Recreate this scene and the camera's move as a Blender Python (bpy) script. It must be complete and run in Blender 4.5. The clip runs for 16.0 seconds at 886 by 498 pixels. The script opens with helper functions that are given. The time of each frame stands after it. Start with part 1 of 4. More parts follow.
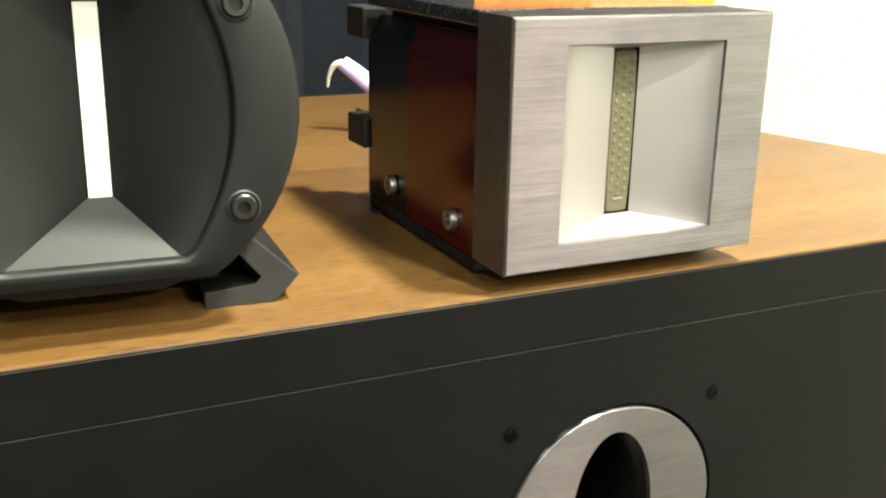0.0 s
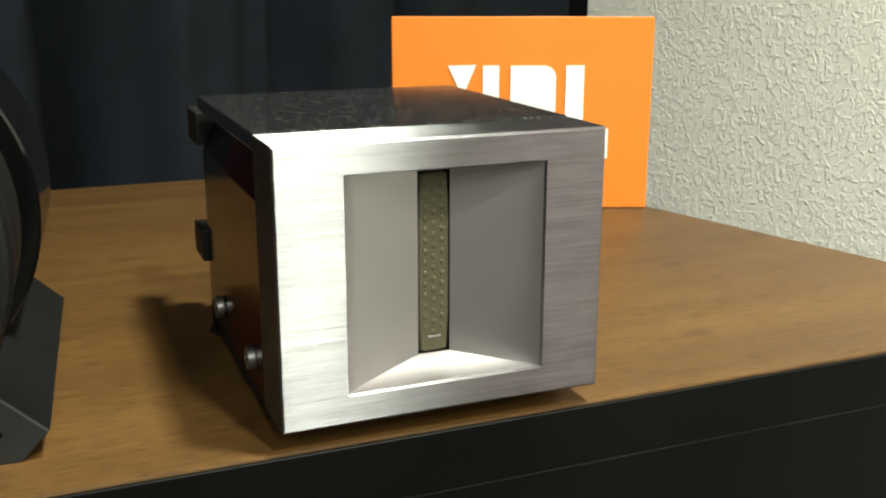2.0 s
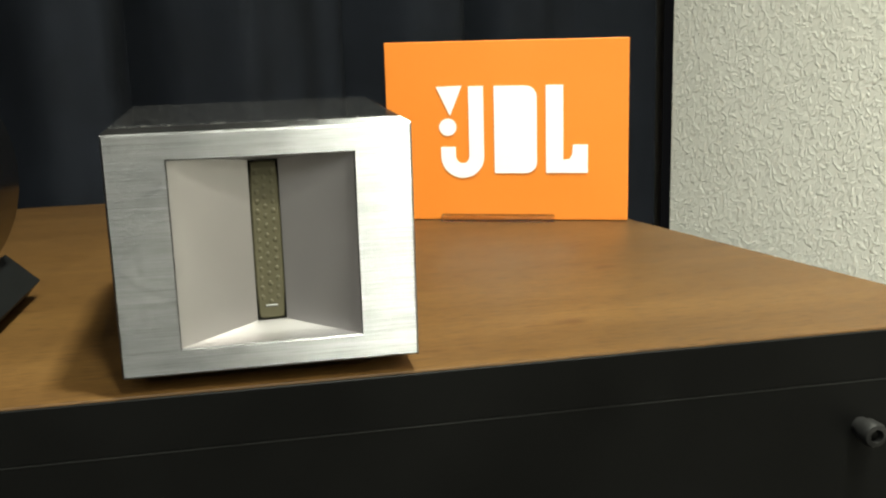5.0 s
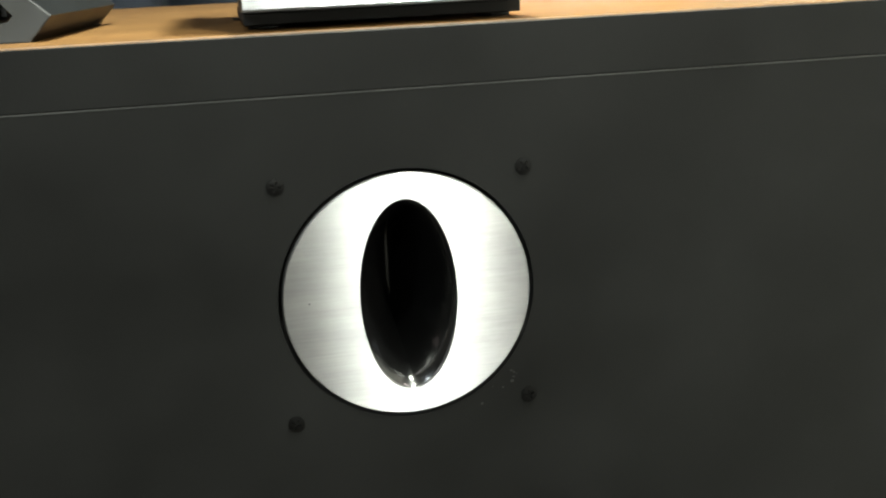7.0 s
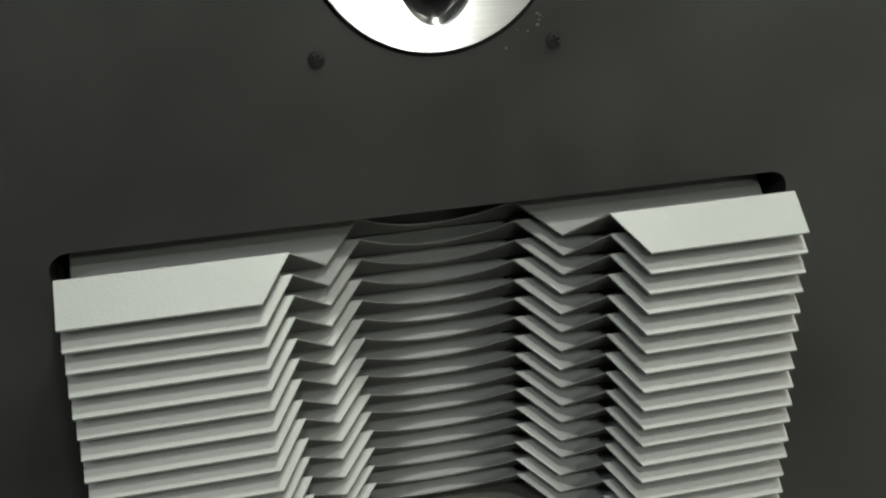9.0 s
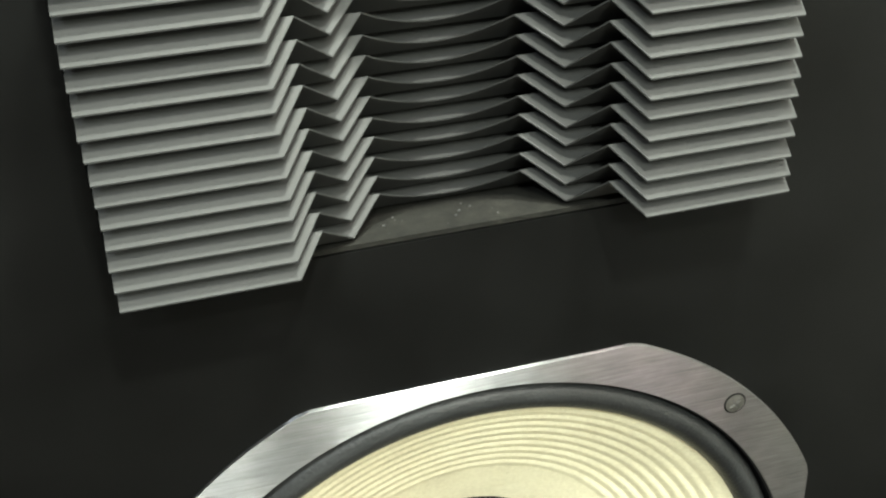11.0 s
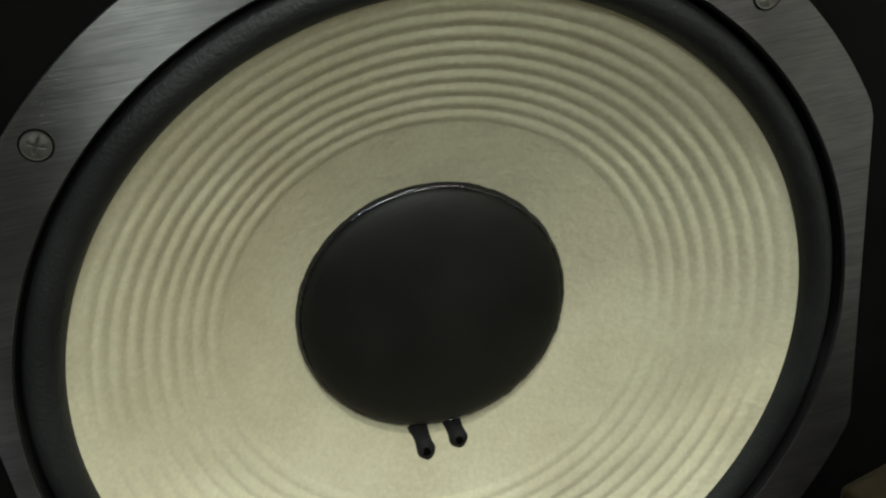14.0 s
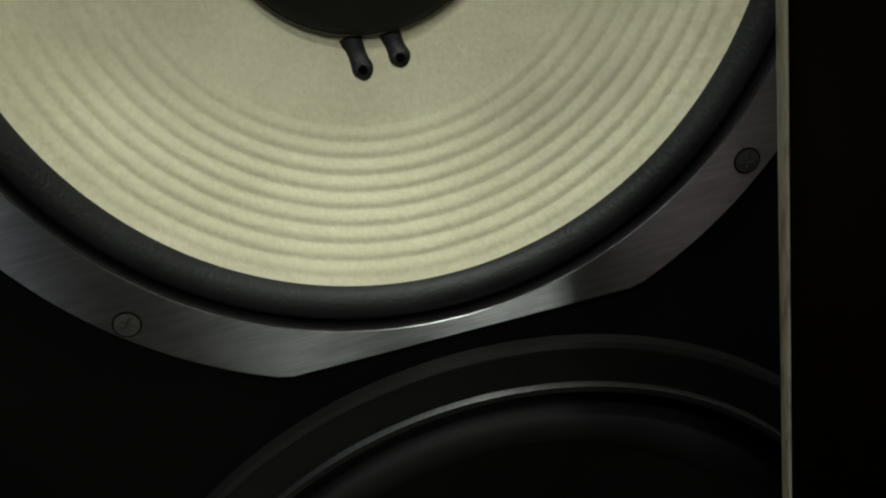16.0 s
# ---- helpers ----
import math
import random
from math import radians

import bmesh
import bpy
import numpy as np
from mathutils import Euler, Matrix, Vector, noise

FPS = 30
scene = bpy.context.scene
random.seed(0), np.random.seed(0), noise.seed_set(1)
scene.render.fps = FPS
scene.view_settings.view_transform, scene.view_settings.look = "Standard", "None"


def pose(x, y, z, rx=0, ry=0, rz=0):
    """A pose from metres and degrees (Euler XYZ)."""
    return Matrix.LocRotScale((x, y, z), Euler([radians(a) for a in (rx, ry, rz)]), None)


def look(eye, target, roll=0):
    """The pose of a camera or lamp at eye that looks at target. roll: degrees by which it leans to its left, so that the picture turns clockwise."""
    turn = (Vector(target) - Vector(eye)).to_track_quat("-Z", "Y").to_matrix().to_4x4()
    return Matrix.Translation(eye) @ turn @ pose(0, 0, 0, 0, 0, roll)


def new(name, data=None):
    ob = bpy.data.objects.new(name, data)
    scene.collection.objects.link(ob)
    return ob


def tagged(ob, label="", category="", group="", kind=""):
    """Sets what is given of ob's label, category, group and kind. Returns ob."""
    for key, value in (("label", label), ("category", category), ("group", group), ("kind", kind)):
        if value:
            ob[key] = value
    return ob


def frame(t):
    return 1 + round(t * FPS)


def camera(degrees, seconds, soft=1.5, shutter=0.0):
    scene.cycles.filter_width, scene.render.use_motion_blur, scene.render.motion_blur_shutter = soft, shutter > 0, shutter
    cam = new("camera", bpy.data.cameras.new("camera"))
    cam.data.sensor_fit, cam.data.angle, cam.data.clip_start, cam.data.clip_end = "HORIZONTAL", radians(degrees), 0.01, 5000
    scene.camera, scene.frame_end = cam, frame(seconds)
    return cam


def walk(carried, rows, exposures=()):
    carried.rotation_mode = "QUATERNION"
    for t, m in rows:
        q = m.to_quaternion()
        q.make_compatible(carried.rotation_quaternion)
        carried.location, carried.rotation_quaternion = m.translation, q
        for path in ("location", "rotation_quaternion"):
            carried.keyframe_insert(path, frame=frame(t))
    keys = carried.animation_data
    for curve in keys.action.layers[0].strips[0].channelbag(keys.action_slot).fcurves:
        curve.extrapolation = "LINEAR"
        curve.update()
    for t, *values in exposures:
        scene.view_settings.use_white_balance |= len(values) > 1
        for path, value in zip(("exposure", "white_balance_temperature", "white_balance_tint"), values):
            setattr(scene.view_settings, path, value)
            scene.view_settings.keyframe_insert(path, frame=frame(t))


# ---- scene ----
# brightness and colour of the picture along the walk (stops, kelvin, tint)
EXPOSURES = [(t, ev, k, 10) for t, ev, k in (
    (0.0, 0.92, 7250), (0.5, 0.65, 7100), (1.0, 0.15, 6750), (1.5, -0.17, 6850), (2.0, -0.54, 6850), (2.5, -0.82, 7150), (3.2, -0.93, 7150), (5.3, -0.45, 6800), (6.0, -0.22, 6600), (6.5, 0.5, 6500), (7.0, 1.0, 6500),
    (8.2, 1.5, 6500), (10.3, 1.57, 6500), (11.0, 1.06, 6500), (11.5, 0.75, 6500), (12.0, 0.25, 6500), (12.5, -0.38, 6400), (13.5, -0.76, 6350), (15.0, -1.55, 6350), (15.5, -1.61, 6350), (16.0, -1.59, 6400))]

# ---- camera and walk ----
cam = camera(46.7, 16.0, soft=2.2)
PATH = [
    (0.0, look((-0.1919, -0.2612, 1.3575), (-0.0273, 0.0836, 1.2391), 1.03)),
    (0.5, look((-0.1580, -0.2275, 1.3674), (0.0056, 0.1202, 1.2563), 0.89)),
    (1.0, look((-0.1359, -0.2172, 1.3810), (0.0238, 0.1331, 1.2726), 1.00)),
    (1.5, look((-0.1132, -0.2079, 1.3660), (0.0368, 0.1452, 1.2527), 0.13)),
    (2.0, look((-0.1012, -0.2515, 1.3763), (0.0430, 0.1069, 1.2724), 0.03)),
    (2.5, look((-0.0695, -0.3022, 1.3797), (0.0573, 0.0662, 1.2894), -0.86)),
    (3.0, look((-0.0446, -0.3162, 1.3792), (0.0624, 0.0596, 1.2938), -1.44)),
    (3.2, look((-0.0365, -0.3176, 1.3795), (0.0664, 0.0596, 1.2951), -1.21)),
    (5.3, look((-0.0045, -0.3309, 1.3574), (0.0693, 0.0525, 1.2705), -1.69)),
    (5.5, look((-0.0140, -0.3439, 1.3451), (0.0666, 0.0389, 1.2618), -1.66)),
    (6.0, look((-0.0309, -0.3485, 1.3192), (0.0542, 0.0313, 1.2268), -2.34)),
    (6.5, look((-0.0458, -0.3273, 1.2914), (0.0408, 0.0498, 1.1900), -3.18)),
    (7.0, look((-0.0532, -0.3257, 1.2672), (0.0230, 0.0523, 1.1611), -2.72)),
    (7.5, look((-0.0573, -0.3219, 1.2553), (0.0244, 0.0505, 1.1344), -2.60)),
    (8.0, look((-0.0640, -0.3345, 1.2287), (0.0207, 0.0343, 1.0991), -1.71)),
    (8.2, look((-0.0668, -0.3343, 1.2172), (0.0166, 0.0326, 1.0816), -1.85)),
    (10.3, look((-0.0886, -0.3548, 1.1527), (-0.0027, -0.0027, 0.9834), -2.61)),
    (10.5, look((-0.0879, -0.3627, 1.1394), (-0.0038, -0.0109, 0.9687), -3.26)),
    (11.0, look((-0.0947, -0.3584, 1.1093), (-0.0110, -0.0167, 0.9190), -3.53)),
    (11.5, look((-0.0863, -0.3513, 1.0697), (-0.0139, -0.0081, 0.8773), -4.96)),
    (12.0, look((-0.0808, -0.3378, 1.0306), (-0.0156, 0.0073, 0.8393), -5.51)),
    (12.5, look((-0.0723, -0.3194, 0.9896), (-0.0153, 0.0303, 0.8040), -7.18)),
    (13.0, look((-0.0651, -0.3221, 0.9589), (-0.0075, 0.0262, 0.7708), -7.10)),
    (13.5, look((-0.0639, -0.3292, 0.9284), (0.0002, 0.0170, 0.7386), -6.16)),
    (14.0, look((-0.0583, -0.3391, 0.9041), (0.0044, 0.0095, 0.7182), -7.91)),
    (14.5, look((-0.0413, -0.3577, 0.8832), (0.0153, -0.0040, 0.7052), -7.33)),
    (15.0, look((-0.0345, -0.3615, 0.8365), (0.0157, -0.0082, 0.6558), -8.67)),
    (15.5, look((-0.0303, -0.3572, 0.8020), (0.0153, -0.0100, 0.6086), -10.13)),
    (16.0, look((-0.0316, -0.3672, 0.7261), (0.0013, -0.0160, 0.5374), -11.78)),
]
walk(cam, PATH, exposures=EXPOSURES)

# ---- world and lights ----
TOP = 1.25            # height of the cabinet's top
world = bpy.data.worlds.new("room_dark")
scene.world = world
world.use_nodes = True
world.node_tree.nodes["Background"].inputs[0].default_value = (0.02, 0.021, 0.023, 1)
world.node_tree.nodes["Background"].inputs[1].default_value = 0.3


def area_lamp(name, at, target, size_x, size_y, power, colour, beam=180):
    data = bpy.data.lights.new(name, "AREA")
    data.shape, data.size, data.size_y, data.energy, data.color = "RECTANGLE", size_x, size_y, power, colour
    data.spread = radians(beam)
    ob = new(name, data)
    ob.matrix_world = look(at, target)
    return ob


LAMP = (0.94, 1.0, 0.88)
area_lamp("ceiling_lamp_over", (0.262, -0.20, 2.36), (0.262, -0.20, 0), 0.10, 0.10, 19.5, LAMP, 120)
area_lamp("ceiling_lamp_front", (0.185, -0.78, 2.36), (0.185, -0.78, 0), 0.10, 0.10, 27, LAMP)
area_lamp("ceiling_lamp_far", (-0.22, -1.60, 2.36), (-0.22, -1.60, 0), 0.16, 0.16, 24, LAMP)
area_lamp("ceiling_lamp_rear", (0.55, -2.40, 2.36), (0.55, -2.40, 0), 0.22, 0.22, 50, LAMP)
# unseen warm fill lamp, added to brighten the ribbon tweeter's face and side wall
area_lamp("added_fill_lamp_wall", (0.80, -0.95, 2.36), (0.80, -0.95, 0), 0.30, 0.30, 11, (1.0, 0.86, 0.80))
area_lamp("ceiling_lamp_side", (-1.00, -1.20, 2.36), (-1.00, -1.20, 0), 0.16, 0.16, 17, (0.86, 0.94, 1.0))


# ---- materials ----
def mat(name):
    m = bpy.data.materials.new(name)
    m.use_nodes = True
    n, l = m.node_tree.nodes, m.node_tree.links
    b = n["Principled BSDF"]
    return m, n, l, b


def coords(n, l, scale=(1, 1, 1)):
    tc, mp = n.new("ShaderNodeTexCoord"), n.new("ShaderNodeMapping")
    mp.inputs["Scale"].default_value = scale
    l.new(tc.outputs["Object"], mp.inputs["Vector"])
    return mp.outputs["Vector"]


def noise_tex(n, l, vec, scale, detail=4, rough=0.55, dist=0.0):
    t = n.new("ShaderNodeTexNoise")
    t.inputs["Scale"].default_value, t.inputs["Detail"].default_value = scale, detail
    t.inputs["Roughness"].default_value, t.inputs["Distortion"].default_value = rough, dist
    l.new(vec, t.inputs["Vector"])
    return t.outputs["Fac"]


def ramp(n, l, fac, stops):
    r = n.new("ShaderNodeValToRGB")
    while len(r.color_ramp.elements) < len(stops):
        r.color_ramp.elements.new(0.5)
    for e, (p, c) in zip(r.color_ramp.elements, stops):
        e.position, e.color = p, (*c, 1)
    l.new(fac, r.inputs["Fac"])
    return r.outputs["Color"]


def maths(n, l, op, a, b):
    m = n.new("ShaderNodeMath")
    m.operation = op
    for i, v in enumerate((a, b)):
        if isinstance(v, (int, float)):
            m.inputs[i].default_value = v
        else:
            l.new(v, m.inputs[i])
    return m.outputs[0]


def bump(n, l, b, height, strength, distance):
    k = n.new("ShaderNodeBump")
    k.inputs["Strength"].default_value, k.inputs["Distance"].default_value = strength, distance
    l.new(height, k.inputs["Height"])
    l.new(k.outputs["Normal"], b.inputs["Normal"])


def painted(name, colour, rough=0.5, vary=0.25, grain=900, grain_depth=0.00008, metal=0.0, spec=0.5):
    """Plain finish with faint blotches, grain and uneven gloss."""
    m, n, l, b = mat(name)
    v = coords(n, l)
    big, fine = noise_tex(n, l, v, 14, 3), noise_tex(n, l, v, grain, 2)
    lo, hi = [c * (1 - vary) for c in colour], [min(1, c * (1 + vary)) for c in colour]
    l.new(ramp(n, l, big, [(0.3, lo), (0.7, hi)]), b.inputs["Base Color"])
    r = maths(n, l, "MULTIPLY_ADD", big, 0.25)
    r.node.inputs[2].default_value = rough - 0.12
    l.new(r, b.inputs["Roughness"])
    b.inputs["Metallic"].default_value = metal
    b.inputs["Specular IOR Level"].default_value = spec
    bump(n, l, b, fine, 0.6, grain_depth)
    return m


def brushed(name, colour, rough=0.3, along=(6, 400, 400), depth=0.00005, streak=0.25, metal=1.0):
    """Metal with brush lines that run along one axis."""
    m, n, l, b = mat(name)
    v = coords(n, l, along)
    v2 = coords(n, l, tuple(a * 0.25 for a in along))
    fine, broad = noise_tex(n, l, v, 4, 3, 0.7), noise_tex(n, l, v2, 3, 4, 0.65)
    dirt = noise_tex(n, l, coords(n, l), 60, 4)
    both = maths(n, l, "ADD", maths(n, l, "MULTIPLY", fine, 0.7), maths(n, l, "MULTIPLY", broad, 0.3))
    handled = n.new("ShaderNodeMixRGB")
    handled.blend_type = "MULTIPLY"
    handled.inputs[0].default_value = 0.8
    l.new(ramp(n, l, both, [(0.3, [c * (1 - streak) for c in colour]), (0.7, colour)]), handled.inputs[1])
    tarnish = noise_tex(n, l, coords(n, l, (1, 1.6, 1.6)), 24, 5, 0.65)
    l.new(ramp(n, l, tarnish, [(0.36, (0.66, 0.67, 0.70)), (0.6, (1, 1, 1))]), handled.inputs[2])
    l.new(handled.outputs[0], b.inputs["Base Color"])
    r = maths(n, l, "MULTIPLY_ADD", maths(n, l, "ADD", both, dirt), 0.22)
    r.node.inputs[2].default_value = rough - 0.2
    l.new(r, b.inputs["Roughness"])
    b.inputs["Metallic"].default_value = metal
    bump(n, l, b, both, 1.0, depth)
    return m


def line_brushed(name, colour, across=0.04, up=0.6, lines=620, depth=0.00004, streak=0.25, share=0.8):
    """Metal brushed in level lines: lamps show as tall, narrow bands on it."""
    m, n, l, b = mat(name)
    fine = noise_tex(n, l, coords(n, l, (9, lines, lines)), 4, 3, 0.7)
    broad = noise_tex(n, l, coords(n, l, (12, lines * 0.25, lines * 0.25)), 3, 4, 0.65)
    both = maths(n, l, "ADD", maths(n, l, "MULTIPLY", fine, 0.6), maths(n, l, "MULTIPLY", broad, 0.4))
    tarnish = noise_tex(n, l, coords(n, l, (1, 1.6, 1.6)), 24, 5, 0.65)
    tint = n.new("ShaderNodeMixRGB")
    tint.blend_type = "MULTIPLY"
    tint.inputs[0].default_value = 0.6
    l.new(ramp(n, l, both, [(0.32, [c * (1 - streak) for c in colour]), (0.68, colour)]), tint.inputs[1])
    l.new(ramp(n, l, tarnish, [(0.36, (0.72, 0.73, 0.76)), (0.6, (1, 1, 1))]), tint.inputs[2])
    l.new(tint.outputs[0], b.inputs["Base Color"])
    b.inputs["Metallic"].default_value, b.inputs["Roughness"].default_value = 1.0, 0.55
    g = n.new("ShaderNodeBsdfAnisotropic")
    g.distribution = "BECKMANN"
    middle = math.sqrt(across * up)
    g.inputs["Roughness"].default_value, g.inputs["Anisotropy"].default_value = math.sqrt(middle), 1 - across / middle
    along = n.new("ShaderNodeCombineXYZ")
    along.inputs[0].default_value = 1.0
    l.new(along.outputs[0], g.inputs["Tangent"])
    l.new(tint.outputs[0], g.inputs["Color"])
    bump(n, l, b, both, 1.0, depth)
    l.new(b.inputs["Normal"].links[0].from_socket, g.inputs["Normal"])
    mix = n.new("ShaderNodeMixShader")
    mix.inputs[0].default_value = share
    l.new(b.outputs[0], mix.inputs[1])
    l.new(g.outputs[0], mix.inputs[2])
    l.new(mix.outputs[0], n["Material Output"].inputs["Surface"])
    return m


def wood(name, dark, mid, light, along=(1.5, 16, 16), rough=0.42, spec=0.3):
    m, n, l, b = mat(name)
    v = coords(n, l, along)
    warp = noise_tex(n, l, v, 2.2, 5, 0.6, 0.6)
    grain = noise_tex(n, l, coords(n, l, tuple(a * 6 for a in along)), 4.0, 4, 0.7)
    pores = noise_tex(n, l, coords(n, l, tuple(a * 14 for a in along)), 5.0, 2, 0.6)
    stains = noise_tex(n, l, coords(n, l), 9, 4, 0.6)
    f = maths(n, l, "ADD", maths(n, l, "MULTIPLY", warp, 0.55), maths(n, l, "MULTIPLY", grain, 0.3))
    f = maths(n, l, "ADD", f, maths(n, l, "MULTIPLY", stains, 0.15))
    c = ramp(n, l, f, [(0.32, dark), (0.5, mid), (0.68, light)])
    mix = n.new("ShaderNodeMixRGB")
    mix.blend_type = "MULTIPLY"
    mix.inputs[0].default_value = 0.75
    l.new(c, mix.inputs[1])
    l.new(ramp(n, l, pores, [(0.35, (0.45, 0.4, 0.35)), (0.5, (1, 1, 1))]), mix.inputs[2])
    flecks = noise_tex(n, l, coords(n, l, (along[0] * 5, along[1] * 1.2, along[2] * 1.2)), 3.2, 3, 0.6)
    mark = n.new("ShaderNodeMixRGB")
    mark.blend_type = "MULTIPLY"
    mark.inputs[0].default_value = 0.8
    l.new(mix.outputs[0], mark.inputs[1])
    l.new(ramp(n, l, flecks, [(0.64, (1, 1, 1)), (0.74, (0.5, 0.4, 0.32))]), mark.inputs[2])
    l.new(mark.outputs[0], b.inputs["Base Color"])
    r = maths(n, l, "MULTIPLY_ADD", stains, 0.25)
    r.node.inputs[2].default_value = rough - 0.1
    b.inputs["Specular IOR Level"].default_value = spec
    l.new(r, b.inputs["Roughness"])
    bump(n, l, b, maths(n, l, "ADD", grain, pores), 0.5, 0.0001)
    return m


def wallpaper():
    """Cream embossed wallpaper with short raised ridges."""
    m, n, l, b = mat("embossed_wallpaper")
    v = coords(n, l)
    a = noise_tex(n, l, coords(n, l, (1, 1, 0.8)), 190, 3, 0.55, 0.9)
    c = noise_tex(n, l, v, 300, 3, 0.6, 0.4)
    worm = n.new("ShaderNodeMapRange")
    worm.interpolation_type = "SMOOTHSTEP"
    worm.inputs["From Min"].default_value, worm.inputs["From Max"].default_value = 0.44, 0.63
    l.new(a, worm.inputs["Value"])
    h = maths(n, l, "ADD", worm.outputs[0], maths(n, l, "MULTIPLY", c, 0.25))
    l.new(ramp(n, l, noise_tex(n, l, v, 5, 4), [(0.3, (0.81, 0.795, 0.72)), (0.7, (0.86, 0.845, 0.775))]), b.inputs["Base Color"])
    b.inputs["Roughness"].default_value = 0.6
    bump(n, l, b, h, 1.0, 0.00058)
    return m


def paper_cone():
    m, n, l, b = mat("pale_paper_cone")
    v = coords(n, l)
    pulp, blot = noise_tex(n, l, v, 420, 4, 0.65), noise_tex(n, l, v, 12, 4)
    f = maths(n, l, "ADD", maths(n, l, "MULTIPLY", pulp, 0.35), maths(n, l, "MULTIPLY", blot, 0.65))
    l.new(ramp(n, l, f, [(0.34, (0.53, 0.485, 0.335)), (0.62, (0.71, 0.672, 0.492))]), b.inputs["Base Color"])
    b.inputs["Roughness"].default_value = 0.75
    b.inputs["Specular IOR Level"].default_value = 0.25
    lumps = noise_tex(n, l, v, 150, 3, 0.6)
    bump(n, l, b, maths(n, l, "ADD", maths(n, l, "MULTIPLY", pulp, 0.5), lumps), 0.65, 0.0008)
    return m


def dusty_black():
    """Black paint under a patchy film of grey-brown dust."""
    m, n, l, b = mat("dusty_recess_floor")
    v = coords(n, l)
    film, grit = noise_tex(n, l, v, 130, 5, 0.7), noise_tex(n, l, v, 900, 3, 0.7)
    f = maths(n, l, "ADD", maths(n, l, "MULTIPLY", film, 0.55), maths(n, l, "MULTIPLY", grit, 0.45))
    l.new(ramp(n, l, f, [(0.34, (0.004, 0.004, 0.0036)), (0.55, (0.0095, 0.0094, 0.0078)), (0.72, (0.022, 0.0215, 0.018))]), b.inputs["Base Color"])
    b.inputs["Roughness"].default_value, b.inputs["Specular IOR Level"].default_value = 0.9, 0.15
    bump(n, l, b, grit, 0.8, 0.0004)
    return m


def granite_gloss():
    m, n, l, b = mat("speckled_gloss_black")
    v = coords(n, l)
    s = noise_tex(n, l, v, 700, 3, 0.7)
    l.new(ramp(n, l, s, [(0.52, (0.012, 0.012, 0.013)), (0.72, (0.10, 0.10, 0.095))]), b.inputs["Base Color"])
    l.new(ramp(n, l, noise_tex(n, l, v, 500, 3), [(0.35, (0.06, 0.06, 0.06)), (0.8, (0.22, 0.22, 0.22))]), b.inputs["Roughness"])
    return m


def clear_acrylic():
    m, n, l, b = mat("clear_acrylic")
    b.inputs["Base Color"].default_value = (0.93, 0.93, 0.93, 1)
    b.inputs["Transmission Weight"].default_value = 1.0
    b.inputs["Roughness"].default_value = 0.08
    b.inputs["IOR"].default_value = 1.49
    return m


BAFFLE = painted("charcoal_baffle_paint", (0.0025, 0.0026, 0.0025), 0.52, 0.3, 1900, 0.00007, 0, 0.095)
SEAM_GREY = painted("grey_glue_line", (0.008, 0.0083, 0.008), 0.5, 0.9, 500, 0.0002)
BLACK = painted("matt_black", (0.006, 0.006, 0.006), 0.6, 0.3, 900, 0.00008, 0, 0.3)
RUBBER = painted("black_rubber_surround", (0.0125, 0.0133, 0.0136), 0.5, 0.5, 600, 0.0006, 0, 0.3)
CAP = painted("black_doped_cap", (0.0058, 0.0056, 0.0047), 0.6, 0.7, 500, 0.0002, 0, 0.3)
GLUE = painted("glossy_black_glue", (0.010, 0.010, 0.011), 0.14, 0.4, 260, 0.0008)
GLUE_MATT = painted("dull_black_glue", (0.010, 0.010, 0.0105), 0.42, 0.4, 500, 0.0003, 0, 0.4)
HORN_GREY = painted("black_cast_enamel", (0.0040, 0.0047, 0.0049), 0.5, 0.2, 1300, 0.00005, 0, 0.28)
FOOT_GREY = painted("grey_cast_foot", (0.017, 0.0178, 0.0182), 0.55, 0.15, 1300, 0.00003, 0, 0.3)
LENS_GREY = painted("grey_lens_enamel", (0.0200, 0.0208, 0.0204), 0.62, 0.1, 900, 0.00008, 0, 0.25)
DUSTY = dusty_black()
ALU_FACE = line_brushed("brushed_aluminium", (0.29, 0.29, 0.298), 0.030, 0.7, 620, 0.00013, 0.42, 0.88)
ALU_FLARE = painted("satin_aluminium_flare", (0.40, 0.385, 0.385), 0.48, 0.03, 1200, 0.00002, 1.0)
ALU_DISC = line_brushed("brushed_disc", (0.19, 0.188, 0.191), 0.036, 0.7, 300, 0.00008, 0.22, 0.6)
ALU_FRAME = line_brushed("machined_woofer_frame", (0.30, 0.302, 0.308), 0.034, 0.7, 300, 0.00020, 0.42, 0.8)
STEEL = brushed("screw_steel", (0.5, 0.5, 0.49), 0.35, (200, 200, 200), 0.00004, 0.3)
SCREW_GREY = brushed("dull_screw_steel", (0.36, 0.36, 0.34), 0.4, (200, 200, 200), 0.00004, 0.3)
DARK_STEEL = brushed("blackened_screw", (0.014, 0.014, 0.014), 0.4, (200, 200, 200), 0.00004, 0.3)
SLOT_GLOSS = painted("glossy_black_horn_throat", (0.0012, 0.0012, 0.0012), 0.2, 0.2, 300, 0.00001, 0, 0.35)
AMBER = painted("dark_red_lacquer", (0.040, 0.0010, 0.0018), 0.14, 0.3, 300, 0.00001, 0, 0.35)
GLOSS_BLACK = painted("gloss_black_lacquer", (0.003, 0.003, 0.0032), 0.14, 0.2, 300, 0.00001)
for m in (AMBER, GLOSS_BLACK):
    m.node_tree.nodes["Principled BSDF"].inputs["IOR"].default_value = 1.42
SPECKLE = granite_gloss()
MESH_BRASS = painted("olive_perforated_screen", (0.105, 0.096, 0.058), 0.5, 0.2, 700, 0.0001, 0.15, 0.3)
